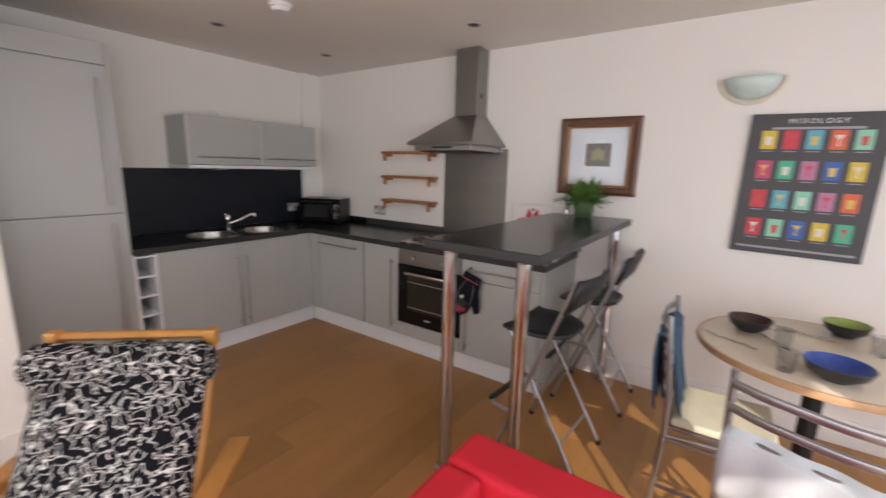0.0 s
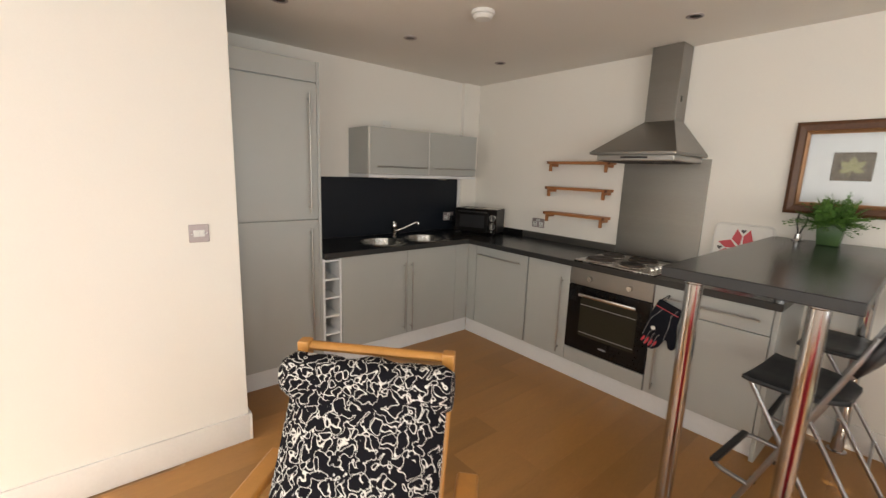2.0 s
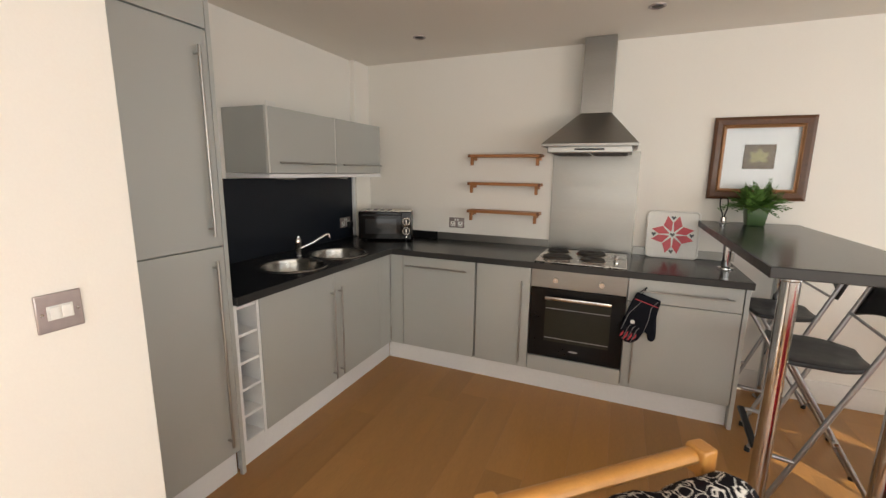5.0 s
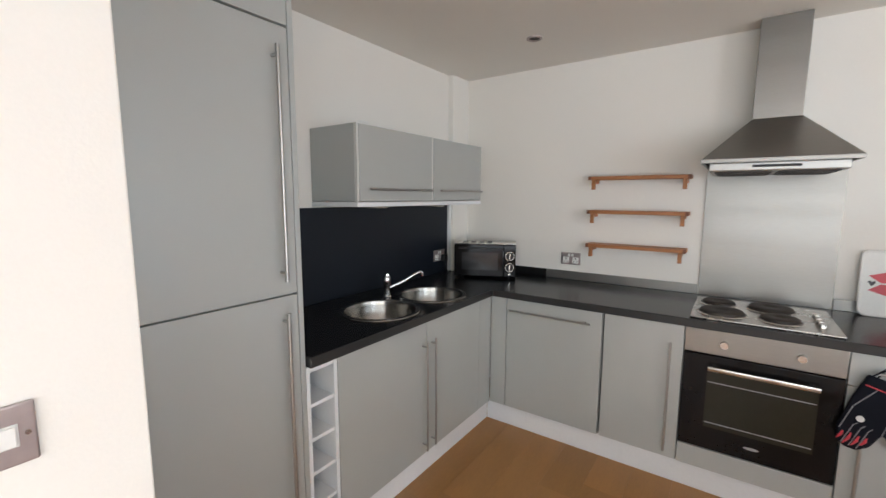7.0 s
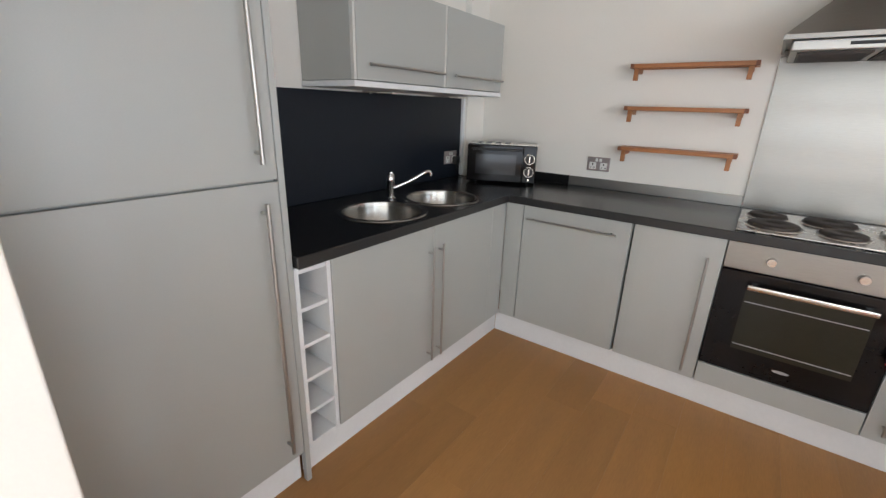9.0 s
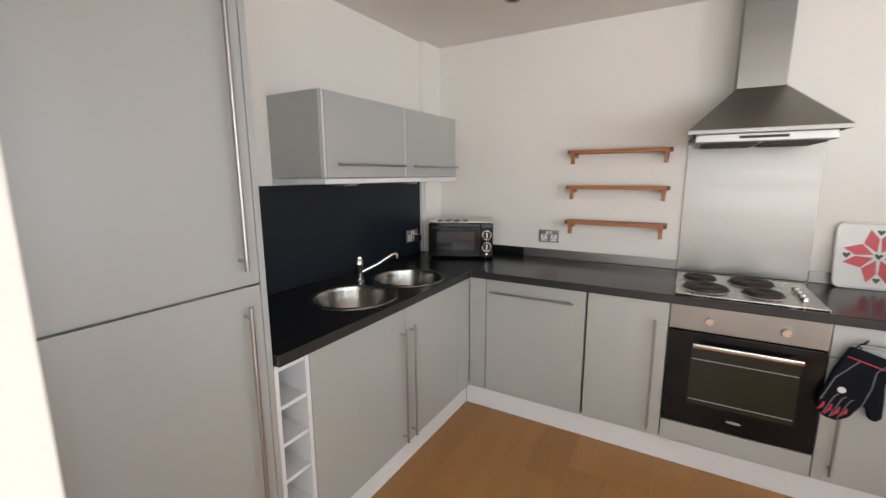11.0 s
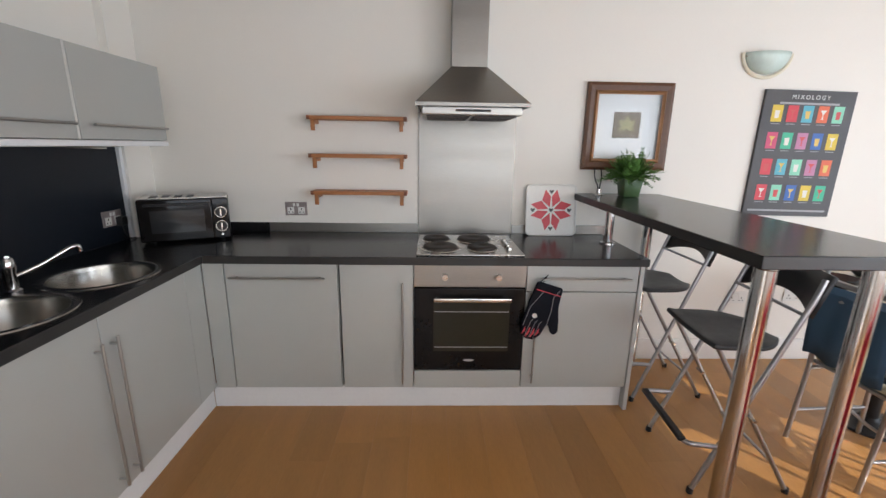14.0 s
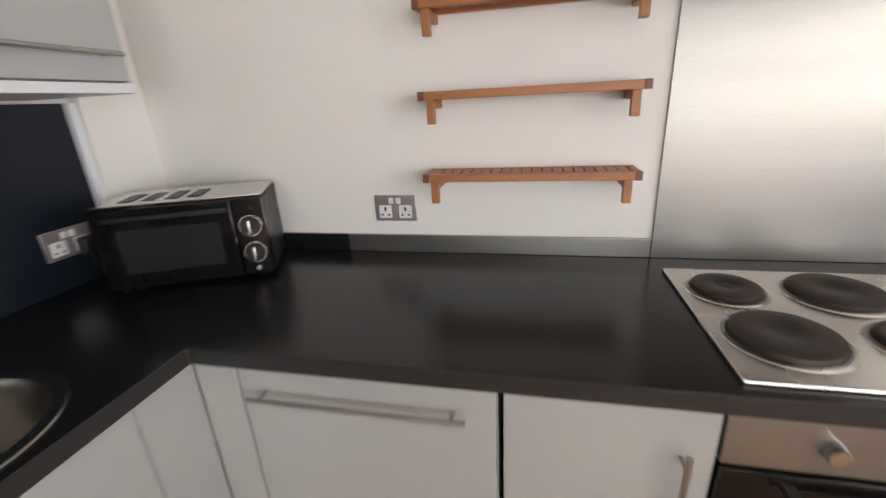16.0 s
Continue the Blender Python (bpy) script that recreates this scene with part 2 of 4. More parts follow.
def tube(name, points, r, mat, parent=None, sides=10, flat=1.0):
    bm = bmesh.new()
    add_tube(bm, points, r, sides, flat)
    return mesh_object(name, bm, mat, parent, smooth=True)


def add_lathe(bm, profile, centre=(0, 0, 0), sides=32, squash=(1, 1), close=True):
    """Turns a profile of (radius, height) about the upright axis."""
    cx, cy, cz = centre
    rings = []
    for r, z in profile:
        rings.append([bm.verts.new((cx + squash[0] * r * math.cos(2 * math.pi * k / sides), cy + squash[1] * r * math.sin(2 * math.pi * k / sides), cz + z)) for k in range(sides)])
    for a, b in zip(rings, rings[1:]):
        for k in range(sides):
            bm.faces.new((a[k], a[(k + 1) % sides], b[(k + 1) % sides], b[k]))
    if close:
        bm.faces.new(rings[0][::-1])
        bm.faces.new(rings[-1])


def lathe(name, profile, mat, parent=None, centre=(0, 0, 0), sides=32, close=True):
    bm = bmesh.new()
    add_lathe(bm, profile, centre, sides, close=close)
    return mesh_object(name, bm, mat, parent, smooth=True)


def slab_with_holes(name, outline, holes, z0, z1, mat, parent=None):
    """A level slab of that outline with round holes (x, y, radius)."""
    bm = bmesh.new()
    loops = [outline] + [[(x + r * math.cos(2 * math.pi * k / 40), y + r * math.sin(2 * math.pi * k / 40)) for k in range(40)] for x, y, r in holes]
    for loop in loops:
        vs = [bm.verts.new((x, y, z0)) for x, y in loop]
        for a, b in zip(vs, vs[1:] + vs[:1]):
            bm.edges.new((a, b))
    bmesh.ops.triangle_fill(bm, use_beauty=True, use_dissolve=False, edges=bm.edges[:])
    up = bmesh.ops.extrude_face_region(bm, geom=bm.faces[:])
    for v in up["geom"]:
        if isinstance(v, bmesh.types.BMVert):
            v.co.z = z1
    return mesh_object(name, bm, mat, parent)


def empty(name, m=None, **tags):
    ob = new(name)
    if m is not None:
        ob.matrix_world = m
    return tagged(ob, **tags)


def bar_handle(parent, a, b, out, r=0.006):
    """A straight bar handle from a to b standing off the door by the vector out."""
    a, b, out = Vector(a), Vector(b), Vector(out)
    bm = bmesh.new()
    add_tube(bm, [a + out, b + out], r, 10)
    way = (b - a).normalized() * 0.03
    add_tube(bm, [a + way, a + way + out], r * 0.8, 8)
    add_tube(bm, [b - way, b - way + out], r * 0.8, 8)
    return mesh_object("handle", bm, M_BAR, parent, smooth=True)


# ---- structure ----
def wall_with_openings(name, axis, at, thick, a0, a1, openings):
    """A wall of full height across axis, its inner face at 'at', with rectangular openings (a, b, z0, z1)."""
    bm = bmesh.new()
    cuts = sorted(openings)
    spans, last = [], a0
    for a, b, z0, z1 in cuts:
        spans += [(last, a, 0, ZC), (a, b, 0, z0), (a, b, z1, ZC)]
        last = b
    spans.append((last, a1, 0, ZC))
    for a, b, z0, z1 in spans:
        if b - a > 0.001 and z1 - z0 > 0.001:
            lo, hi = min(at, at + thick), max(at, at + thick)
            if axis == "x":
                add_box(bm, lo, hi, a, b, z0, z1)
            else:
                add_box(bm, a, b, lo, hi, z0, z1)
    return tagged(mesh_object(name, bm, M_WALL), "white painted plaster wall", "wall", kind="structure")


W_EAST = [(-1.70, -0.25, 0.42, 2.2), (0.75, 2.05, 0.42, 2.2)]
W_SOUTH = [(-2.45, 2.05, 0.42, 2.2)]
wall_with_openings("wall_north", "y", YN, 0.2, XW - 0.2, XE + 0.25, [])
wall_with_openings("wall_east", "x", XE, 0.25, YS, YN, W_EAST)
wall_with_openings("wall_south", "y", YS, -0.25, XS, XE + 0.25, W_SOUTH)
wall_with_openings("wall_west", "x", XW, -0.2, 0.334, YN, [])
tagged(box("wall_stub", XW - 0.2, XS, YS - 0.25, 0.334, 0, ZC, M_WALL, bevel=0.004), "white painted projecting wall beside the fridge", "wall", kind="structure")
tagged(box("wall_boxing", XW, XW + 0.045, 2.79, YN, 0.9, ZC, M_WALL, bevel=0.003), "white boxed-in corner of the sink wall", "wall", kind="structure")
tagged(box("ceiling", XW - 0.2, XE + 0.25, YS - 0.25, YN + 0.2, ZC, ZC + 0.15, M_CEIL, bevel=0), "plain off-white ceiling", "ceiling", kind="structure")
floor = tagged(box("floor", XW - 0.2, XE + 0.25, YS - 0.25, YN + 0.2, -0.12, -0.008, M_EDGEWOOD, bevel=0), "warm oak laminate floor", "floor", kind="structure")
tagged(box("ground", -60, 60, -60, 60, -3.3, -3.2, material("pale_paving", (0.35, 0.34, 0.32), 0.9, vary=0.2), bevel=0), "pale paved ground outside", "ground", kind="structure")
# Added outside, out of view: keeps sun through window_2 off the north wall.
tagged(box("sun_block_wall", XE + 0.25, XE + 2.1, 0.40, 0.60, -0.1, 3.0, M_WALL, bevel=0.005), "unseen white wall added outside to block the sun", "wall", kind="structure")


# Unseen overhang, added to stop sun reaching the armchairs through window_3.
tagged(box("sun_block_slab", -3.6, XE + 0.2, YS - 2.5, YS - 0.26, 2.45, 2.6, M_WALL, bevel=0.005), "unseen white slab added over the south window to block the sun", "balcony", kind="structure")


def skirting(name, x0, x1, y0, y1):
    bm = bmesh.new()
    add_box(bm, x0, x1, y0, y1, 0, 0.155, 0.004)
    return tagged(mesh_object(name, bm, M_TRIM, smooth=True), "white painted skirting board", "skirting board", kind="structure")


skirting("baseboard_north", -0.79, XE, YN - 0.016, YN)
skirting("baseboard_stub", XS, XS + 0.016, YS, 0.334)
skirting("baseboard_stub_end", -3.1, XS + 0.016, 0.334, 0.350)
skirting("baseboard_south", XS + 0.016, XE, YS, YS + 0.016)
skirting("baseboard_east", XE - 0.016, XE, -0.2, 0.9)


def window(name, axis, at, a, b, z0, z1, out):
    """A white framed window of two lights in an opening."""
    ob = empty(name, label="white framed double window", category="window", kind="structure")
    bm = bmesh.new()
    w, d = 0.06, 0.06
    lo, hi = sorted((at + out * 0.1, at + out * (0.1 + d)))
    def bar(p, q, zz0, zz1):
        if axis == "x":
            add_box(bm, lo, hi, p, q, zz0, zz1, 0.004)
        else:
            add_box(bm, p, q, lo, hi, zz0, zz1, 0.004)
    mid = (a + b) / 2
    bar(a, a + w, z0, z1), bar(b - w, b, z0, z1), bar(mid - w / 2, mid + w / 2, z0 + w, z1 - w), bar(a + w, b - w, z0, z0 + w), bar(a + w, b - w, z1 - w, z1)
    mesh_object("frame", bm, M_TRIM, ob, smooth=True)
    for p, q in ((a + w, mid - w / 2), (mid + w / 2, b - w)):
        c = at + out * 0.13
        pane = box("pane", c - 0.003, c + 0.003, p, q, z0 + w, z1 - w, M_GLASS, ob, 0) if axis == "x" else box("pane", p, q, c - 0.003, c + 0.003, z0 + w, z1 - w, M_GLASS, ob, 0)
        pane.visible_shadow = False
    return ob


window("window_1", "x", XE, *W_EAST[0], 1)
window("window_2", "x", XE, *W_EAST[1], 1)
window("window_3", "y", YS, *W_SOUTH[0], -1)


# ---- kitchen units ----
DX, DY = -3.12, 2.405          # faces of the doors on the sink wall and on the hob wall
ZT, ZB, ZP = 0.903, 0.862, 0.14  # worktop's top and underside, plinth's top


def door_panel(parent, x0, x1, y0, y1, z0, z1, name="door"):
    return box(name, x0, x1, y0, y1, z0, z1, M_CAB, parent, 0.0025)


def tall_unit():
    u = empty("fridge_freezer_unit", label="tall grey built-in fridge freezer cabinet with two doors", category="cabinet")
    box("body", XW, DX - 0.02, 0.36, 0.964, ZP - 0.002, 2.163, M_CAB, u, 0.002)
    for z0, z1 in ((ZP, 1.144), (1.150, 2.030)):
        d = door_panel(u, DX - 0.019, DX, 0.36, 0.964, z0, z1)
        bar_handle(d, (DX, 0.905, (0.2 if z0 < 1 else 1.20)), (DX, 0.905, (1.09 if z0 < 1 else 1.96)), (0.032, 0, 0), 0.007)
    box("top_panel", DX - 0.019, DX, 0.36, 0.964, 2.038, 2.163, M_CAB, u, 0.002)
    box("side_panel", DX - 0.019, DX + 0.003, 0.965, 0.985, 0.0, 2.165, M_CAB, u, 0.0015)
    box("plinth", DX - 0.06, DX - 0.035, 0.36, 0.964, 0, ZP - 0.004, M_CABW, u, 0.001)
    return u


def wine_rack():
    u = empty("wine_rack_unit", label="narrow white open wine rack under the worktop", category="wine rack")
    y0, y1 = 0.988, 1.132
    box("side", -3.68, DX, y0, y0 + 0.016, ZP, ZB - 0.002, M_CABW, u, 0.001)
    box("side", -3.68, DX, y1 - 0.016, y1, ZP, ZB - 0.002, M_CABW, u, 0.001)
    box("back", -3.69, -3.68, y0, y1, ZP, ZB - 0.002, M_CABW, u, 0.001)
    for k in range(6):
        z = ZP + 0.002 + k * 0.1385
        box("shelf", -3.68, DX - 0.004, y0 + 0.017, y1 - 0.017, z, z + 0.014, M_CABW, u, 0.001)
    return u


def sink_unit():
    u = empty("sink_base_unit", label="grey double-door base cabinet below the sinks", category="cabinet")
    box("body", XW + 0.02, DX - 0.021, 1.135, 2.40, ZP, 0.70, M_CABW, u, 0.001)
    d = door_panel(u, DX - 0.019, DX, 1.137, 1.718, ZP + 0.005, ZB - 0.006)
    bar_handle(d, (DX, 1.684, 0.18), (DX, 1.684, 0.765), (0.032, 0, 0))
    d = door_panel(u, DX - 0.019, DX, 1.722, 2.25, ZP + 0.005, ZB - 0.006)
    bar_handle(d, (DX, 1.757, 0.18), (DX, 1.757, 0.765), (0.032, 0, 0))
    box("filler_panel", DX - 0.019, DX - 0.001, 2.253, 2.404, ZP + 0.005, ZB - 0.004, M_CAB, u, 0.0015)
    box("plinth", DX - 0.06, DX - 0.04, 0.988, DY + 0.04, 0, ZP - 0.004, M_CABW, u, 0.001)
    return u


def base_unit(x0, x1, label, drawer=False, upright=None, flat=None, name="base_unit"):
    u = empty(name, label=label, category="cabinet")
    box("body", x0, x1, DY + 0.021, YN - 0.03, ZP, ZB - 0.004, M_CAB, u, 0.001)
    top = ZB - 0.006
    if drawer:
        d = door_panel(u, x0 + 0.002, x1 - 0.002, DY, DY + 0.019, 0.715, top, "drawer")
        bar_handle(d, (x0 + 0.07, DY, 0.79), (x1 - 0.05, DY, 0.79), (0, -0.032, 0))
        top = 0.710
    d = door_panel(u, x0 + 0.002, x1 - 0.002, DY, DY + 0.019, ZP + 0.005, top)
    if upright is not None:
        bar_handle(d, (upright, DY, 0.19), (upright, DY, min(0.775, top - 0.09)), (0, -0.032, 0))
    if flat:
        bar_handle(d, (flat[0], DY, 0.785), (flat[1], DY, 0.785), (0, -0.032, 0))
    return u


tall_unit()
wine_rack()
sink_unit()
base_unit(-3.010, -2.431, "grey base cabinet door with a horizontal bar handle", flat=(-2.975, -2.49), name="dishwasher_unit")
base_unit(-2.421, -2.036, "narrow grey base cabinet with a vertical bar handle", upright=-2.093)
base_unit(-1.440, -0.842, "grey base cabinet with a drawer over a door", drawer=True, upright=-1.385, name="drawer_unit")
post = tagged(box("corner_post", DX + 0.002, -3.013, DY - 0.002, DY + 0.02, ZP + 0.005, ZB - 0.004, M_CAB, bevel=0.002), "grey filler post in the corner of the units", "filler panel")
tagged(box("end_panel", -0.840, -0.817, DY - 0.004, YN - 0.002, 0, ZB - 0.002, M_CAB, bevel=0.002), "grey end panel of the base units", "end panel")
tagged(box("plinth_board", DX - 0.038, -0.843, DY + 0.04, DY + 0.056, 0, ZP - 0.004, M_CABW, bevel=0.001), "white plinth board under the base units", "plinth")

SINKS = [(-3.345, 1.615, 0.19), (-3.335, 2.05, 0.19)]
wt = tagged(slab_with_holes("worktop", [(XW + 0.004, 0.99), (DX + 0.025, 0.99), (DX + 0.025, DY - 0.03), (-0.808, DY - 0.03), (-0.808, YN - 0.003), (XW + 0.004, YN - 0.003)], SINKS, ZB, ZT, M_TOP), "black speckled L-shaped laminate worktop", "worktop")
wt.data.materials.append(M_EDGE)
for face in wt.data.polygons:
    face.material_index = 1 if abs(face.normal.z) < 0.5 else 0
wt.modifiers.new("edge", "BEVEL").width = 0.003


def sink(x, y):
    s = empty("sink", pose(x, y, ZT), label="round stainless steel sink bowl set in the worktop", category="sink", group="sink bowls")
    lathe("bowl", [(0.212, 0.001), (0.210, 0.005), (0.190, 0.006), (0.183, 0.001), (0.178, -0.02), (0.170, -0.12), (0.150, -0.145), (0.06, -0.152), (0.025, -0.154), (0.024, -0.157), (0.15, -0.150), (0.175, -0.12), (0.184, -0.02), (0.187, -0.002)], M_SINK, s, sides=48, close=False)
    lathe("drain", [(0.001, -0.150), (0.02, -0.150), (0.028, -0.152), (0.03, -0.1535), (0.001, -0.1536)], M_CHROME, s, sides=20, close=False)
    return s


for sx, sy, _ in SINKS:
    sink(sx, sy)


def mixer_tap():
    t = empty("mixer_tap", pose(-3.50, 1.835, ZT), label="chrome single-lever mixer tap behind the sinks", category="tap")
    lathe("body", [(0.027, 0.0), (0.027, 0.008), (0.021, 0.014), (0.020, 0.075), (0.024, 0.085), (0.024, 0.115), (0.018, 0.13), (0.002, 0.134)], M_CHROME, t, sides=20)
    tube("spout", rounded([(0.004, 0.004, 0.055), (0.055, 0.075, 0.088), (0.108, 0.155, 0.138), (0.122, 0.175, 0.138), (0.123, 0.176, 0.116)], 0.02), 0.010, M_CHROME, t, 12)
    tube("lever", [(0.0, 0.0, 0.128), (0.012, -0.012, 0.138), (0.035, -0.03, 0.143)], [0.014, 0.010, 0.007], M_CHROME, t, 10, 0.6)
    return t


mixer_tap()


def wall_cupboard():
    u = empty("wall_cupboard", label="grey wall cupboard with two lift-up doors", category="cabinet")
    x0, x1, y0, y1, z0, z1 = XW + 0.003, -3.378, 1.506, 2.696, 1.460, 1.836
    box("body", x0, x1 - 0.02, y0, y1, z0, z1, M_CAB, u, 0.002)
    for a, b in ((y0 + 0.002, 2.109), (2.113, y1 - 0.002)):
        d = door_panel(u, x1 - 0.019, x1, a + 0.014, b, z0 + 0.002, z1 - 0.003)
        box("edge_strip", x1 - 0.019, x1 - 0.0015, a - 0.001, a + 0.012, z0 + 0.001, z1, M_EDGESTRIP, u, 0.001)
        bar_handle(d, (x1, a + 0.06, 1.522), (x1, b - 0.03, 1.522), (0.03, 0, 0))
    box("pelmet", x0, x1 + 0.002, y0 - 0.002, y1 + 0.002, z0 - 0.026, z0 - 0.002, M_CABW, u, 0.002)
    for y in (1.78, 2.35):
        box("under_light", x0 + 0.09, x0 + 0.2, y, y + 0.1, z0 - 0.043, z0 - 0.031, M_STEELX, u, 0.004)
    return u


wall_cupboard()
tagged(box("dark_splashback", XW + 0.001, XW + 0.012, 0.986, 2.765, ZT + 0.001, 1.425, M_SPLASH, bevel=0.001), "dark blue-black laminate splashback above the sinks", "splashback")
tagged(box("splashback_trim", XW + 0.001, XW + 0.03, 2.766, 2.789, ZT + 0.001, 1.425, M_CABW, bevel=0.002), "pale edge strip of the dark splashback", "trim")
tagged(box("black_upstand", XW + 0.04, -2.99, YN - 0.013, YN - 0.001, ZT + 0.001, 0.963, M_TOP, bevel=0.001), "black upstand strip at the corner of the worktop", "upstand")
tagged(box("steel_upstand", -2.988, -2.03, YN - 0.011, YN - 0.001, ZT + 0.001, 0.963, M_STEEL, bevel=0.001), "brushed steel upstand strip behind the worktop", "upstand", group="steel upstands")
tagged(box("steel_upstand", -1.42, -0.79, YN - 0.011, YN - 0.001, ZT + 0.001, 0.963, M_STEEL, bevel=0.001), "brushed steel upstand strip behind the worktop", "upstand", group="steel upstands")
tagged(box("steel_splashback", -2.027, -1.424, YN - 0.009, YN - 0.001, ZT + 0.001, 1.641, M_STEEL, bevel=0.001), "brushed stainless steel splashback behind the hob", "splashback")


def oven():
    o = empty("built_in_oven", label="built-in electric oven with black glass door and steel panel", category="oven")
    x0, x1 = -2.033, -1.443
    f = DY - 0.006
    box("body", x0, x1, f + 0.021, YN - 0.06, ZP, ZB - 0.004, M_BLACK, o, 0.001)
    box("control_panel", x0, x1, f, f + 0.02, 0.738, ZB - 0.005, M_STEEL, o, 0.002)
    for x in (-1.872, -1.59):
        tube("knob", [(x, f, 0.795), (x, f - 0.012, 0.795), (x, f - 0.022, 0.795)], [0.019, 0.018, 0.016], M_STEELX, o, 20)
    d = box("door", x0, x1, f - 0.004, f + 0.018, 0.258, 0.732, M_GLASSBLACK, o, 0.003)
    box("window", -1.93, -1.522, f - 0.0055, f - 0.0035, 0.372, 0.655, M_OVENWIN, d, 0)
    for z in (0.395, 0.60):
        box("rack_line", -1.925, -1.527, f - 0.0065, f - 0.0055, z, z + 0.004, M_FRONTGREY, d, 0)
    bm = bmesh.new()
    add_box(bm, -1.93, -1.522, f - 0.046, f - 0.034, 0.668, 0.69, 0.004)
    add_box(bm, -1.915, -1.895, f - 0.035, f - 0.004, 0.672, 0.686)
    add_box(bm, -1.557, -1.537, f - 0.035, f - 0.004, 0.672, 0.686)
    mesh_object("handle", bm, M_STEELX, d, smooth=True)
    lathe("badge", [(0.03, 0.0), (0.03, 0.0012)], M_FRONTGREY, d, sides=20).matrix_local = Matrix.Translation((-1.735, f - 0.0042, 0.318)) @ pose(0, 0, 0, 90) @ Matrix.Diagonal((1, 0.22, 1, 1))
    box("lower_panel", x0, x1, f + 0.002, f + 0.02, ZP + 0.005, 0.25, M_CAB, o, 0.002)
    return o


oven()


def hob():
    h = empty("electric_hob", label="stainless steel electric hob with four solid plates", category="hob")
    x0, x1, y0, y1 = -2.022, -1.455, 2.405, 2.9
    box("tray", x0, x1, y0, y1, ZT + 0.001, ZT + 0.010, M_STEELX, h, 0.004)
    for x, y, r in ((-1.915, 2.765, 0.073), (-1.895, 2.55, 0.092), (-1.69, 2.765, 0.092), (-1.665, 2.55, 0.075)):
        lathe("plate", [(r + 0.012, 0.010), (r + 0.010, 0.014), (r + 0.002, 0.014), (r, 0.024), (r - 0.006, 0.027), (r * 0.32, 0.026), (r * 0.28, 0.0235), (0.001, 0.0235)], [M_IRON], h, (x, y, ZT), 40, False)
        lathe("ring", [(r + 0.016, 0.0095), (r + 0.014, 0.0125), (r + 0.006, 0.0145), (r + 0.003, 0.012)], M_STEELX, h, (x, y, ZT), 40, False)
    for k in range(4):
        lathe("knob", [(0.016, 0.010), (0.015, 0.024), (0.013, 0.028), (0.001, 0.028)], M_STEELX, h, (-1.52, 2.52 + k * 0.062, ZT), 18, False)
    return h


hob()


def hood():
    h = empty("cooker_hood", label="stainless steel chimney cooker hood above the hob", category="cooker hood")
    x0, x1, y0, y1 = -2.030, -1.454, 2.492, YN - 0.002
    bm = bmesh.new()
    cx, nx, ny = -1.737, 0.102, 2.848
    low = [bm.verts.new(p) for p in ((x0, y0, 1.668), (x1, y0, 1.668), (x1, y1, 1.668), (x0, y1, 1.668))]
    high = [bm.verts.new(p) for p in ((cx - nx, ny, 1.893), (cx + nx, ny, 1.893), (cx + nx, y1, 1.893), (cx - nx, y1, 1.893))]
    for k in range(4):
        bm.faces.new((low[k], low[(k + 1) % 4], high[(k + 1) % 4], high[k]))
    bm.faces.new(high)
    bm.faces.new(low[::-1])
    mesh_object("canopy", bm, M_STEEL, h)
    bm = bmesh.new()
    add_box(bm, x0, x1, y0, y0 + 0.012, 1.651, 1.6675)
    add_box(bm, x0, x0 + 0.012, y0 + 0.012, y1, 1.651, 1.6675)
    add_box(bm, x1 - 0.012, x1, y0 + 0.012, y1, 1.651, 1.6675)
    mesh_object("rim", bm, M_STEEL, h)
    box("tray", x0 + 0.03, x1 - 0.03, y0 + 0.05, y1, 1.612, 1.655, M_BAR, h, 0.006)
    for a, b in ((x0 + 0.055, cx - 0.012), (cx + 0.012, x1 - 0.055)):
        bm = bmesh.new()
        add_box(bm, a, b, y0 + 0.09, y1 - 0.08, 1.606, 1.6115)
        n = 16
        for k in range(n):
            y = y0 + 0.1 + k * (y1 - y0 - 0.19) / n
            add_box(bm, a + 0.01, b - 0.01, y, y + 0.008, 1.603, 1.6058)
        mesh_object("filter", bm, M_IRON, h)
    box("control_slot", cx - 0.09, cx + 0.09, y0 + 0.0485, y0 + 0.0497, 1.628, 1.640, M_BLACK, h, 0)
    box("flue", cx - 0.102, cx + 0.102, 2.850, y1, 1.8935, ZC - 0.002, M_STEEL, h, 0.002)
    box("vent_slot", cx + 0.1022, cx + 0.1032, 2.90, 2.925, 2.02, 2.06, M_BLACK, h, 0)
    return h


hood()


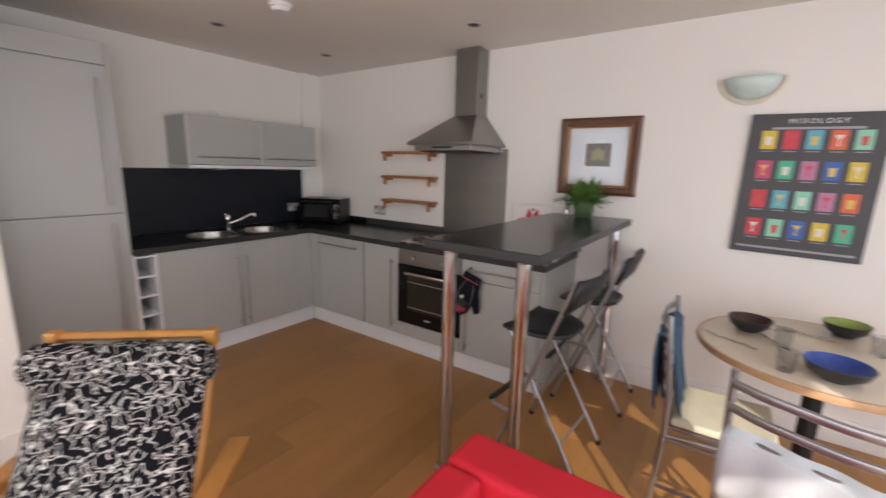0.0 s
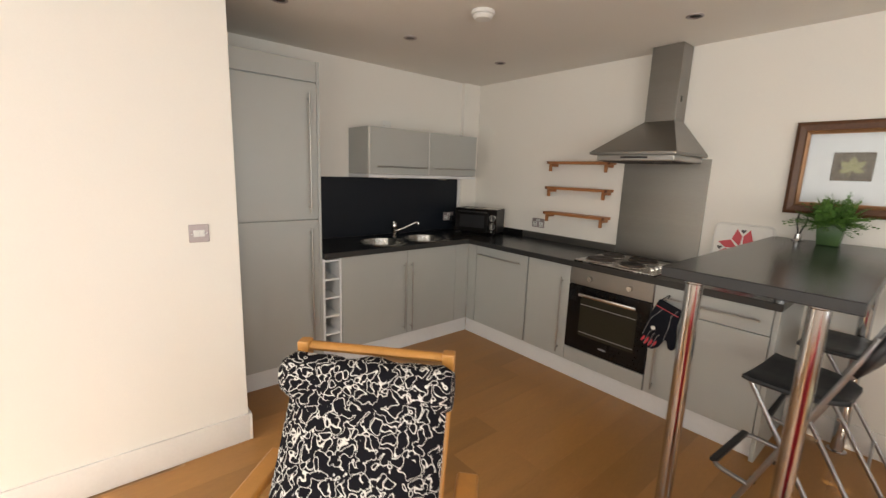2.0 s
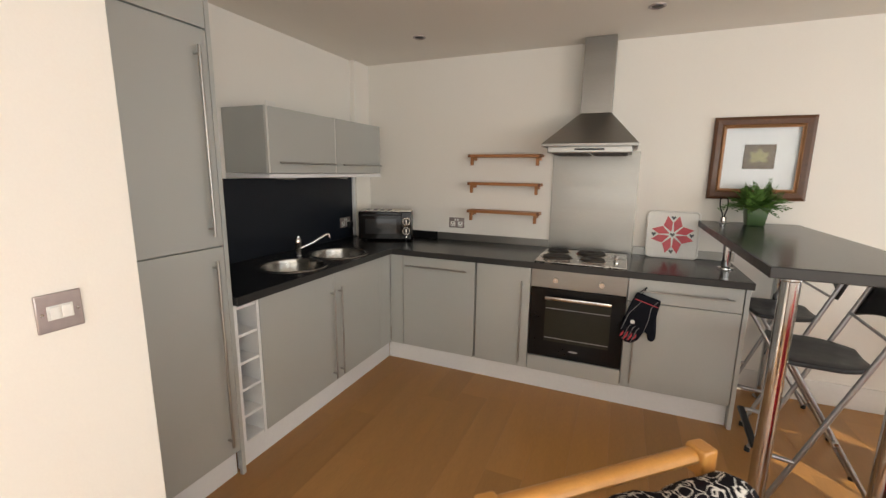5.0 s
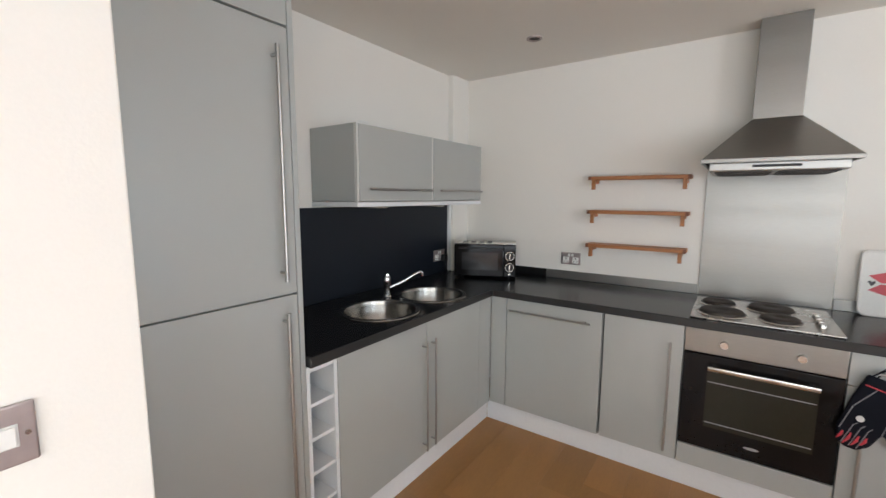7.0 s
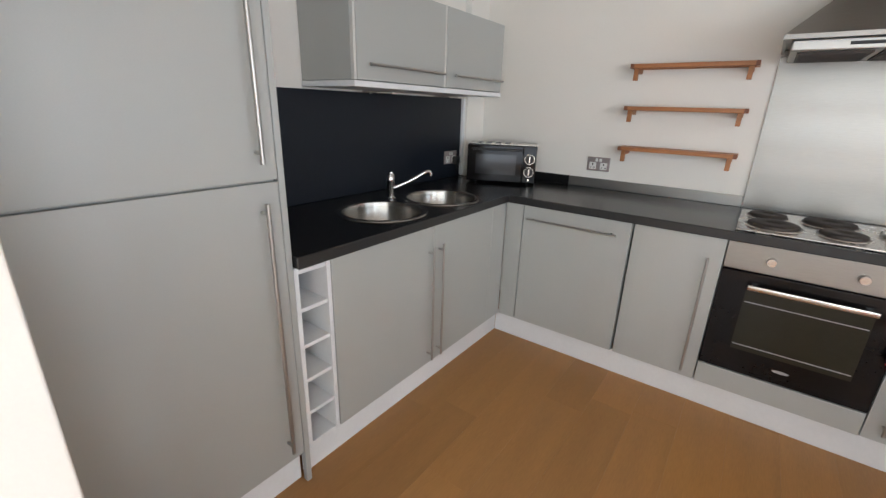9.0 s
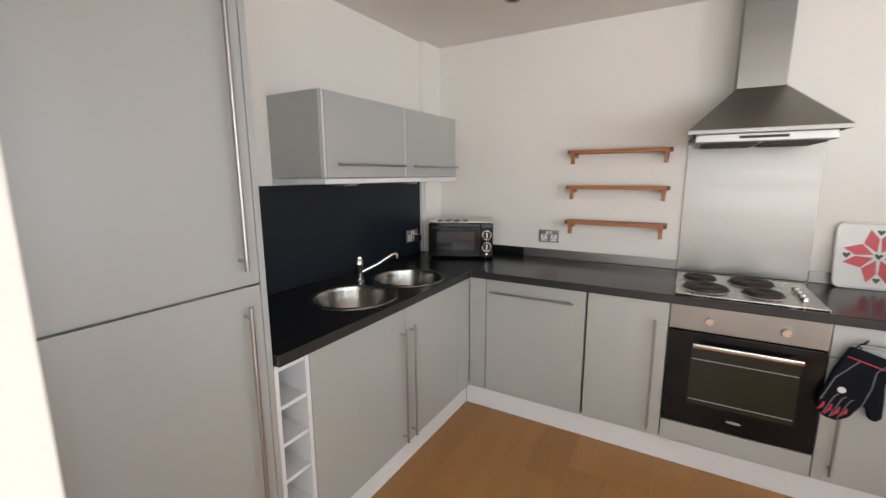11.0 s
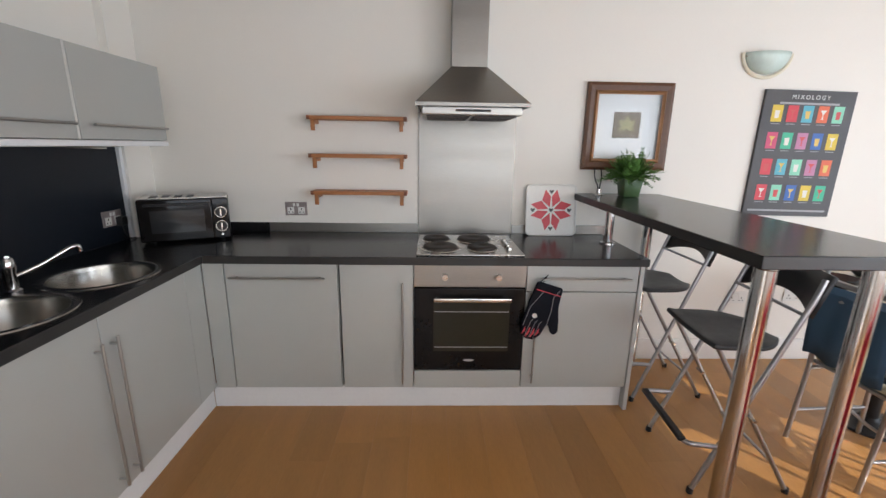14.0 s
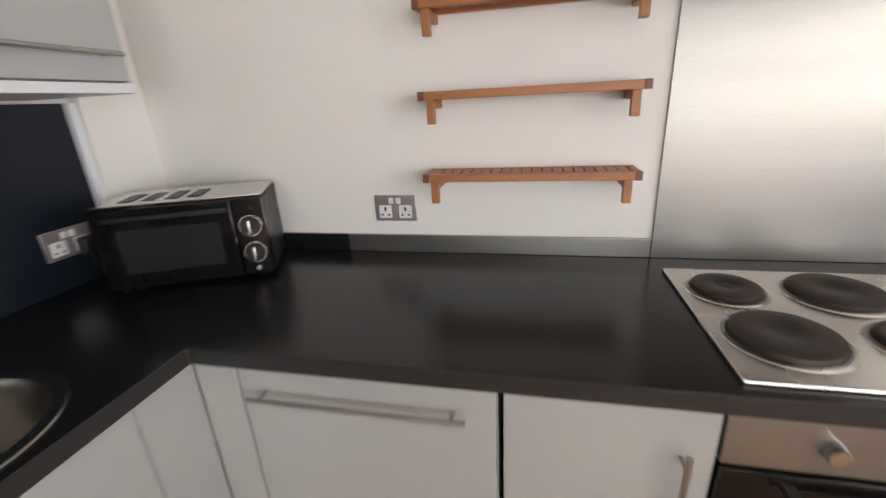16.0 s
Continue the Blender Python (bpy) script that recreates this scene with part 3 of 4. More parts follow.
def slatted_shelf(z):
    s = empty("wall_shelf", pose(-2.39, YN, z), label="small oiled wooden slatted wall shelf, empty", category="shelf", group="wooden wall shelves")
    w, d = 0.292, 0.117
    box("front_rail", -w, w, -d, -d + 0.02, -0.022, 0, M_OAK, s, 0.002)
    box("back_rail", -w, w, -0.02, -0.001, -0.022, 0, M_OAK, s, 0.002)
    for e in (-1, 1):
        x0, x1 = sorted((e * w, e * (w - 0.018)))
        box("end_rail", x0, x1, -d + 0.0205, -0.0205, -0.022, 0, M_OAK, s, 0.002)
        x0, x1 = sorted((e * (w + 0.001), e * (w - 0.017)))
        box("end_grain", x0, x1, -d - 0.0012, -d + 0.012, -0.0228, 0.0008, M_ENDGRAIN, s, 0.001)
        x0, x1 = sorted((e * (w - 0.02), e * (w - 0.042)))
        box("bracket", x0, x1, -d + 0.006, -d + 0.028, -0.085, -0.0225, M_OAK, s, 0.002)
        box("arm", x0, x1, -d + 0.0285, -0.001, -0.045, -0.0225, M_OAK, s, 0.002)
    n = 19
    for k in range(n):
        x = -w + 0.022 + (2 * w - 0.044) * k / n
        box("slat", x, x + 0.024, -d + 0.0205, -0.0205, -0.012, -0.001, M_OAK, s, 0)
    return s


for z in (1.620, 1.401, 1.179):
    slatted_shelf(z)


def bar_counter():
    b = empty("breakfast_bar", label="black raised breakfast bar on chrome poles", category="breakfast bar")
    x0, x1, y0 = -1.026, -0.470, 1.413
    t = box("top", x0, x1, y0, YN - 0.003, 1.134, 1.175, M_TOP, b, 0.003)
    t.data.materials.append(M_EDGE)
    for face in t.data.polygons:
        face.material_index = 1 if abs(face.normal.z) < 0.3 else 0
    for x, y in ((-0.936, 1.503), (-0.578, 1.515), (-0.548, 2.93)):
        lathe("leg", [(0.045, 0.0), (0.045, 0.006), (0.031, 0.010), (0.030, 0.02), (0.030, 1.112), (0.036, 1.117), (0.036, 1.1335)], M_CHROME, b, (x, y, 0), 28)
    lathe("support", [(0.045, 0.0), (0.044, 0.008), (0.026, 0.014), (0.025, 0.217), (0.034, 0.222), (0.034, 0.2295)], M_CHROME, b, (-0.888, 2.735, ZT + 0.001), 28)
    return b


bar_counter()


# ---- things of the kitchen ----
def microwave():
    m = empty("microwave", pose(-3.38, 2.79, ZT, 0, 0, 25), label="black and silver microwave oven with two dials", category="microwave")
    w, d, h = 0.22, 0.13, 0.246
    box("body", -w, w, -d + 0.02, d, 0.012, h, M_BLACK, m, 0.008)
    box("top_cover", -w + 0.002, w - 0.002, -d + 0.022, d - 0.002, h + 0.0005, h + 0.004, M_STEELX, m, 0.001)
    for k in range(4):
        box("vent", -w + 0.05 + k * 0.06, -w + 0.085 + k * 0.06, -0.06, 0.05, h + 0.0045, h + 0.006, M_BLACK, m, 0)
    f = box("door", -w, w - 0.085, -d, -d + 0.019, 0.014, h - 0.002, M_GLASSBLACK, m, 0.005)
    box("window", -w + 0.055, w - 0.125, -d - 0.0015, -d, 0.06, h - 0.06, M_DARKGLASS, f, 0.0005)
    box("handle", -w + 0.03, w - 0.095, -d - 0.009, -d - 0.0005, h - 0.036, h - 0.022, M_BLACK, f, 0.003)
    box("control_panel", w - 0.083, w, -d, -d + 0.019, 0.014, h - 0.002, M_GLASSBLACK, m, 0.004)
    for z in (0.165, 0.085):
        bm = bmesh.new()
        add_tube(bm, [(w - 0.042, -d - 0.0005, z), (w - 0.042, -d - 0.006, z)], [0.033, 0.031], 28)
        mesh_object("dial_ring", bm, M_STEELX, m, smooth=True)
        tube("dial", [(w - 0.042, -d - 0.0065, z), (w - 0.042, -d - 0.02, z)], [0.029, 0.025], M_BLACK, m, 24)
        box("dial_grip", w - 0.046, w - 0.038, -d - 0.026, -d - 0.0205, z - 0.02, z + 0.02, M_STEELX, m, 0.002)
    lathe("button", [(0.008, 0), (0.007, 0.004)], M_STEELX, m, sides=12).matrix_local = pose(w - 0.042, -d, 0.035, 90)
    for x in (-0.17, 0.17):
        for y in (-0.07, 0.09):
            lathe("foot", [(0.014, 0.001), (0.016, 0.011)], M_BLACK, m, (x, y, 0), 12)
    return m


microwave()


def socket(m, twin=True, plate=None, insert=None, label="twin brushed metal power socket on the wall", rocker_only=False):
    """A wall plate facing its local -y."""
    plate, insert = plate or M_SWITCH, insert or M_WHITE
    s = empty("power_socket" if not rocker_only else "light_switch", m, label=label, category="socket" if not rocker_only else "light switch")
    w = 0.07 if twin else 0.043
    box("plate", -w, w, -0.007, 0, -0.043, 0.043, plate, s, 0.003)
    if rocker_only:
        box("surround", -0.024, 0.024, -0.0085, -0.0072, -0.016, 0.016, insert, s, 0.001)
        for x in (-0.0115, 0.0115):
            box("rocker", x - 0.010, x + 0.010, -0.012, -0.0088, -0.014, 0.014, insert, s, 0.002)
        for x in (-0.033, 0.033):
            tube("screw", [(x, -0.007, 0), (x, -0.0085, 0)], 0.0035, M_STEELX, s, 10)
        return s
    for x in ((-0.034, 0.034) if twin else (0.0,)):
        box("outlet", x - 0.021, x + 0.021, -0.0085, -0.0072, -0.032, 0.010, insert, s, 0.002)
        box("pin_hole", x - 0.003, x + 0.003, -0.0092, -0.0086, -0.008, 0.004, M_BLACK, s, 0)
        for e in (-0.011, 0.011):
            box("pin_hole", x + e - 0.004, x + e + 0.004, -0.0092, -0.0086, -0.024, -0.019, M_BLACK, s, 0)
        box("rocker", x * 0.35 - 0.008 if twin else -0.008, x * 0.35 + 0.008 if twin else 0.008, -0.012, -0.0072, 0.015, 0.035, insert, s, 0.002)
    return s


socket(pose(-2.812, YN, 1.053))
socket(pose(XW + 0.012, 2.65, 1.04, 0, 0, 90), label="twin metal power socket on the dark splashback")
socket(pose(0.18, YN, 0.467), plate=M_WHITE, label="white twin power socket low on the wall")
socket(pose(0.582, YN, 0.485), plate=M_WHITE, label="white twin aerial socket low on the wall")
socket(pose(XW, 1.888, 1.888, 0, 0, 90), twin=False, plate=M_WHITE, rocker_only=True, label="white switch plate on the wall above the cupboard")
socket(pose(XS, 0.158, 1.166, 0, 0, 90), twin=False, rocker_only=True, label="pewter light switch plate on the white wall")


def plug_in():
    p = empty("mains_plug", pose(XW + 0.0215, 2.685, 1.02, 0, 0, 90), label="black mains plug in the splashback socket", category="plug")
    box("body", -0.024, 0.024, -0.038, -0.001, -0.025, 0.027, M_BLACK, p, 0.007, 3)
    tube("cable", rounded([(0, -0.02, -0.024), (0.0, -0.025, -0.07), (0.03, -0.03, -0.1085), (0.09, -0.02, -0.1125)], 0.03), 0.0035, M_BLACK, p, 8)
    return p


plug_in()


def framed_picture():
    p = empty("framed_picture", pose(-0.733, YN, 1.588), label="leaf print in a wide dark walnut frame", category="picture")
    w, h, b = 0.267, 0.262, 0.062
    for name, (o, i, d0, d1, mat) in {"frame": (0.0, b, 0.0, 0.03, M_FRAME), "frame_lip": (b - 0.014, b + 0.008, 0.026, 0.034, M_GILT)}.items():
        bm = bmesh.new()
        prof = [(o, -d0), (o, -d1 * 0.75), (o + (i - o) * 0.3, -d1), (o + (i - o) * 0.75, -d1 * 0.8), (i, -d1 * 0.55), (i, -d0)]
        loops = []
        for e, y in prof:
            loops.append([bm.verts.new((sx * (w - e), y - 0.001, sz * (h - e))) for sx, sz in ((-1, -1), (1, -1), (1, 1), (-1, 1))])
        for a, c in zip(loops, loops[1:] + loops[:1]):
            for k in range(4):
                bm.faces.new((a[k], a[(k + 1) % 4], c[(k + 1) % 4], c[k]))
        mesh_object(name, bm, mat, p)
    box("mount", -w + b, w - b, -0.006, -0.002, -h + b, h - b, M_PAPER, p, 0)
    box("print", -0.085, 0.085, -0.0075, -0.0062, -0.065, 0.09, M_PRINT, p, 0)
    bm = bmesh.new()
    for ang, ln in ((0, 0.075), (48, 0.07), (-48, 0.07), (100, 0.055), (-100, 0.055)):
        c, s_ = math.sin(radians(ang)), math.cos(radians(ang))
        pts = [(0, 0), (0.3, 0.20), (0.55, 0.24), (0.8, 0.14), (1, 0), (0.8, -0.14), (0.55, -0.24), (0.3, -0.20)]
        bm.faces.new([bm.verts.new((ln * (a * c + q * s_), -0.0085 - 0.0001 * ang / 100, -0.005 + ln * (a * s_ - q * c))) for a, q in pts])
    add_tube(bm, [(0, -0.0085, -0.005), (-0.012, -0.0085, -0.05)], 0.002, 6, 0.3)
    mesh_object("leaf_motif", bm, M_LEAFPRINT, p)
    g = box("glazing", -w + b, w - b, -0.0135, -0.0115, -h + b, h - b, M_MATTGLASS, p, 0)
    g.visible_shadow = False
    return p


framed_picture()


def lettering(text, size, mat, parent, m):
    cu = bpy.data.curves.new("lettering", "FONT")
    cu.body, cu.size, cu.extrude, cu.space_character = text, size, 0.0004, 1.45
    cu.align_x, cu.align_y = "CENTER", "CENTER"
    tmp = new("lettering_source", cu)
    me = bpy.data.meshes.new_from_object(tmp.evaluated_get(bpy.context.evaluated_depsgraph_get()))
    bpy.data.objects.remove(tmp)
    me.materials.clear()
    me.materials.append(mat)
    ob = new("lettering", me)
    ob.parent, ob.matrix_local = parent, m
    return ob


def poster():
    p = empty("cocktail_poster", pose(0.392, YN, 1.434, 0, 0.8, 0), label="charcoal canvas poster with twenty coloured cocktail cards", category="poster")
    w, h = 0.29, 0.39
    box("canvas", -w, w, -0.02, -0.001, -h, h, M_POSTER, p, 0.003)
    lettering("MIXOLOGY", 0.036, M_PAPER, p, pose(0, -0.0212, h - 0.042, 90))
    for z, ww in ((h - 0.078, 0.19), (-h + 0.035, 0.26)):
        box("caption_line", -ww, ww, -0.0208, -0.0202, z - 0.006, z + 0.006, M_FRONTGREY, p, 0)
    tints = {"y": (0.68, 0.50, 0.05), "r": (0.62, 0.05, 0.07), "t": (0.10, 0.42, 0.52), "o": (0.70, 0.14, 0.06), "m": (0.25, 0.62, 0.45), "p": (0.60, 0.07, 0.16), "g": (0.05, 0.46, 0.27), "v": (0.50, 0.20, 0.34), "b": (0.04, 0.13, 0.42)}
    inks = {k: material("card_" + k, c, 0.5, vary=0.06) for k, c in tints.items()}
    drinks = [material("drink_" + str(k), c, 0.5) for k, c in enumerate(((0.75, 0.72, 0.66), (0.6, 0.08, 0.08), (0.7, 0.5, 0.12)))]
    n = 0
    for row, line in enumerate(("yrtom", "pgvby", "rtmvo", "rmbyg")):
        for col, key in enumerate(line):
            x, z = -0.196 + col * 0.098, 0.250 - row * 0.163
            box("card", x - 0.034, x + 0.034, -0.0212, -0.0202, z - 0.050, z + 0.050, inks[key], p, 0)
            bm = bmesh.new()
            if (row + col) % 2:
                pts = [(-0.02, 0.025), (0.02, 0.025), (0.003, 0.0), (0.003, -0.025), (0.012, -0.03), (-0.012, -0.03), (-0.003, -0.025), (-0.003, 0.0)]
            else:
                pts = [(-0.016, 0.018), (0.016, 0.018), (0.012, -0.028), (-0.012, -0.028)]
            bm.faces.new([bm.verts.new((x + a, -0.0216, z + b)) for a, b in pts])
            mesh_object("drink_motif", bm, drinks[(row * 2 + col) % 3], p)
            box("card_caption", x - 0.028, x + 0.028, -0.0206, -0.0202, z - 0.064, z - 0.060, M_FRONTGREY, p, 0)
            n += 1
    return p


poster()


def wall_lamp():
    w = empty("wall_uplighter", pose(0.081, YN, 1.958), label="half-bowl wall uplighter in pale green glass, unlit", category="wall lamp")
    def half_bowl(name, r, h, drop, mat, rim):
        bm = bmesh.new()
        rings = []
        for i in range(9):
            a = i / 8 * math.pi / 2
            rr, z = r * math.cos(a), drop - h * math.sin(a)
            rings.append([bm.verts.new((rr * math.cos(math.pi * k / 20), -0.002 - 0.62 * rr * math.sin(math.pi * k / 20), z)) for k in range(21)])
        for a, b in zip(rings, rings[1:]):
            for k in range(20):
                bm.faces.new((a[k], a[k + 1], b[k + 1], b[k]))
        ob = mesh_object(name, bm, mat, w, smooth=True)
        so = ob.modifiers.new("thickness", "SOLIDIFY")
        so.thickness, so.offset = rim, 0
        return ob
    half_bowl("glass_bowl", 0.134, 0.118, 0.074, M_LAMP, 0.006)
    bm = bmesh.new()
    pts = [(0.150 * math.cos(math.pi * k / 24), -0.006, 0.074 - 0.138 * math.sin(math.pi * k / 24)) for k in range(25)]
    add_tube(bm, pts, 0.011, 8, 1.0)
    mesh_object("back_rim", bm, M_CREAMRIM, w, smooth=True)
    for x in (-0.128, 0.128):
        tube("screw", [(x, -0.012, 0.055), (x, -0.02, 0.055)], 0.007, M_STEELX, w, 10)
    return w


wall_lamp()


def rounded_plate(bm, w, h, r, y0, y1, n=7):
    ring = []
    for cx, cz, a0 in ((w - r, h - r, 0), (-w + r, h - r, 90), (-w + r, -h + r, 180), (w - r, -h + r, 270)):
        ring += [(cx + r * math.cos(radians(a0 + 90 * k / n)), cz + r * math.sin(radians(a0 + 90 * k / n))) for k in range(n + 1)]
    a = [bm.verts.new((x, y0, z)) for x, z in ring]
    b = [bm.verts.new((x, y1, z)) for x, z in ring]
    bm.faces.new(a), bm.faces.new(b[::-1])
    for k in range(len(ring)):
        bm.faces.new((a[k], b[k], b[(k + 1) % len(ring)], a[(k + 1) % len(ring)]))


def snowflake_tray():
    t = empty("serving_tray", pose(-1.176, 2.953, ZT + 0.002, -8), label="white square tray with a red snowflake leaning on the wall", category="tray")
    c = 0.163
    bm = bmesh.new()
    rounded_plate(bm, 0.162, 0.162, 0.03, -0.004, 0.0)
    ob = mesh_object("base", bm, M_WHITE, t)
    ob.location = (0, 0, c)
    ring = []
    for cx, cz, a0 in ((0.13, 0.13, 0), (-0.13, 0.13, 90), (-0.13, -0.13, 180), (0.13, -0.13, 270)):
        ring += [(cx + 0.03 * math.cos(radians(a0 + 15 * k)), -0.006, c + cz + 0.03 * math.sin(radians(a0 + 15 * k))) for k in range(7)]
    tube("rim", ring + ring[:2], 0.006, M_WHITE, t, 8)
    bm = bmesh.new()
    for k in range(8):
        a = radians(22.5 + 45 * k)
        u, v = (math.cos(a), math.sin(a)), None
        for s_ in (1,):
            w1, w2 = (math.cos(a - 0.36), math.sin(a - 0.36)), (math.cos(a + 0.36), math.sin(a + 0.36))
            pts = [(0.02 * u[0], 0.02 * u[1]), (0.086 * w1[0], 0.086 * w1[1]), (0.136 * math.cos(a + (0.12 if k % 2 else -0.12)), 0.136 * math.sin(a + (0.12 if k % 2 else -0.12))), (0.086 * w2[0], 0.086 * w2[1])]
            bm.faces.new([bm.verts.new((x, -0.0046, c + z)) for x, z in pts])
    mesh_object("snowflake_motif", bm, M_REDPRINT, t)
    for x, z in ((0, 0), (0.118, 0), (-0.118, 0), (0, 0.118), (0, -0.118)):
        bm = bmesh.new()
        pts = [(0, -0.016), (0.015, 0.003), (0.012, 0.011), (0.005, 0.011), (0, 0.005), (-0.005, 0.011), (-0.012, 0.011), (-0.015, 0.003)]
        bm.faces.new([bm.verts.new((x + a, -0.005, c + z + b)) for a, b in pts])
        mesh_object("heart_motif", bm, M_POSTER, t)
    return t


snowflake_tray()


def oven_glove():
    g = empty("oven_glove", pose(-1.312, DY - 0.052, 0.782, 0, 17, 0), label="black oven glove with red fingertips hanging from the drawer handle", category="oven glove")
    out = [(-0.075, -0.02), (0.065, -0.02), (0.078, -0.12), (0.105, -0.19), (0.125, -0.25), (0.115, -0.275), (0.09, -0.275), (0.066, -0.235), (0.052, -0.235), (0.04, -0.30), (0.012, -0.335), (-0.03, -0.34), (-0.062, -0.315), (-0.078, -0.26), (-0.082, -0.13)]
    bm = bmesh.new()
    f = bm.faces.new([bm.verts.new((x, 0.0, z)) for x, z in out])
    up = bmesh.ops.extrude_face_region(bm, geom=[f])
    for v in up["geom"]:
        if isinstance(v, bmesh.types.BMVert):
            v.co.y = 0.028
    bmesh.ops.bevel(bm, geom=bm.edges[:], offset=0.010, segments=3, profile=0.5, affect="EDGES")
    mesh_object("glove", bm, M_GLOVE, g, smooth=True)
    bm = bmesh.new()
    for x, z0, z1 in ((-0.055, -0.315, -0.275), (-0.03, -0.325, -0.27), (-0.005, -0.32, -0.27), (0.018, -0.305, -0.265)):
        add_tube(bm, [(x - 0.006, -0.001, z0), (x, -0.003, (z0 + z1) / 2), (x, -0.001, z1)], [0.004, 0.010, 0.004], 8, 0.4)
    mesh_object("fingertip", bm, M_REDPRINT, g, smooth=True)
    bm = bmesh.new()
    for x in (-0.042, -0.017, 0.007):
        add_tube(bm, [(x, -0.0012, -0.325), (x + 0.004, -0.002, -0.235), (x + 0.012, -0.0012, -0.22)], 0.0015, 6)
    add_tube(bm, [(0.05, -0.001, -0.24), (0.045, -0.002, -0.15), (0.03, -0.001, -0.08), (0.05, -0.001, -0.03)], 0.0015, 6)
    add_tube(bm, [(-0.07, -0.001, -0.27), (-0.068, -0.002, -0.16), (-0.03, -0.001, -0.06)], 0.0015, 6)
    mesh_object("stitching", bm, M_LINING, g, smooth=True)
    tube("cuff_line", [(-0.07, -0.0015, -0.06), (0.064, -0.0015, -0.06)], 0.0025, M_REDPRINT, g, 6)
    tube("badge", [(-0.03, -0.001, -0.20), (-0.03, -0.005, -0.20)], 0.013, M_WHITE, g, 16)
    tube("hanging_loop", rounded([(-0.06, 0.014, -0.02), (-0.04, 0.010, 0.024), (-0.032, 0.03, 0.024), (-0.045, 0.016, -0.02)], 0.01), 0.003, M_GLOVE, g, 6)
    return g


oven_glove()


def potted_fern():
    p = empty("potted_fern", pose(-0.748, 2.838, 1.1765), label="bushy green fern in a square green pot", category="plant")
    bm = bmesh.new()
    lo = [bm.verts.new((x, y, 0)) for x, y in ((-0.045, -0.045), (0.045, -0.045), (0.045, 0.045), (-0.045, 0.045))]
    hi = [bm.verts.new((x * 1.28, y * 1.28, 0.115)) for x, y in ((-0.045, -0.045), (0.045, -0.045), (0.045, 0.045), (-0.045, 0.045))]
    inn = [bm.verts.new((x * 1.13, y * 1.13, 0.105)) for x, y in ((-0.045, -0.045), (0.045, -0.045), (0.045, 0.045), (-0.045, 0.045))]
    bm.faces.new(lo[::-1]), bm.faces.new(inn)
    for k in range(4):
        j = (k + 1) % 4
        bm.faces.new((lo[k], lo[j], hi[j], hi[k])), bm.faces.new((hi[k], hi[j], inn[j], inn[k]))
    bmesh.ops.bevel(bm, geom=bm.edges[:], offset=0.003, segments=2, profile=0.5, affect="EDGES")
    mesh_object("pot", bm, M_POT, p, smooth=True)
    rnd = random.Random(7)
    bm = bmesh.new()
    for n in range(110):
        a, lean, ln = rnd.uniform(0, 6.283), rnd.uniform(0.15, 1.45), rnd.uniform(0.12, 0.205)
        base = Vector((rnd.uniform(-0.035, 0.035), rnd.uniform(-0.035, 0.035), 0.105))
        way = Vector((math.cos(a) * math.sin(lean), math.sin(a) * math.sin(lean), math.cos(lean) * 0.8 + 0.1))
        side = way.cross(Vector((0, 0, 1))).normalized()
        for k in range(1, 11):
            u = k / 10
            c = base + way * ln * u + Vector((0, 0, -0.055 * u * u * lean))
            size = 0.034 * (1.15 - u) + 0.008
            for e in (-1, 1):
                tip = c + side * e * size + way * size * 0.7 + Vector((0, 0, rnd.uniform(-0.012, 0.010)))
                wid = way * 0.0055 + Vector((0, 0, 0.002))
                mid = c.lerp(tip, 0.5)
                bm.faces.new([bm.verts.new(q) for q in (c, mid + wid, tip, mid - wid)])
        add_tube(bm, [base, base + way * ln * 0.5 + Vector((0, 0, -0.014 * lean)), base + way * ln + Vector((0, 0, -0.055 * lean))], 0.0012, 4)
    tagged(mesh_object("foliage", bm, M_LEAF, p), kind="stuff")
    return p


potted_fern()


def cable_grommet():
    g = empty("cable_outlet", pose(-0.895, 2.93, 1.176), label="round cable outlet with black cables on the bar", category="cable")
    lathe("collar", [(0.034, 0.0), (0.033, 0.004), (0.018, 0.008), (0.017, 0.035), (0.012, 0.036), (0.012, 0.002)], M_CHROME, g, sides=20, close=False)
    for e in (-1, 1):
        tube("cable", rounded([(0.004 * e, 0, 0.004), (0.005 * e, 0.005, 0.05), (0.024 * e, 0.03, 0.10), (0.02 * e, 0.05, 0.16)], 0.03), 0.004, M_BLACK, g, 8)
    return g


cable_grommet()


def downlight(x, y):
    d = empty("ceiling_downlight", pose(x, y, ZC), label="small recessed bronze ceiling downlight, unlit", category="ceiling light", group="ceiling downlights")
    lathe("ring", [(0.046, -0.0005), (0.045, -0.004), (0.036, -0.007), (0.030, -0.003), (0.030, -0.001)], M_SWITCH, d, sides=28, close=False)
    lathe("bulb", [(0.0305, -0.001), (0.022, -0.0025), (0.001, -0.003)], M_IRON, d, sides=24, close=False)
    return d


for lx, ly in ((-1.427, 2.431), (-2.905, 1.553), (-2.897, 2.451), (-2.888, 0.665)):
    downlight(lx, ly)


def smoke_alarm():
    s = empty("smoke_alarm", pose(-2.215, 1.565, ZC), label="white round smoke alarm on the ceiling", category="smoke alarm")
    lathe("base", [(0.066, -0.0005), (0.066, -0.018), (0.060, -0.022)], M_WHITE, s, sides=36)
    lathe("cover", [(0.056, -0.0225), (0.056, -0.03), (0.045, -0.042), (0.001, -0.045)], M_WHITE, s, sides=36)
    return s


smoke_alarm()


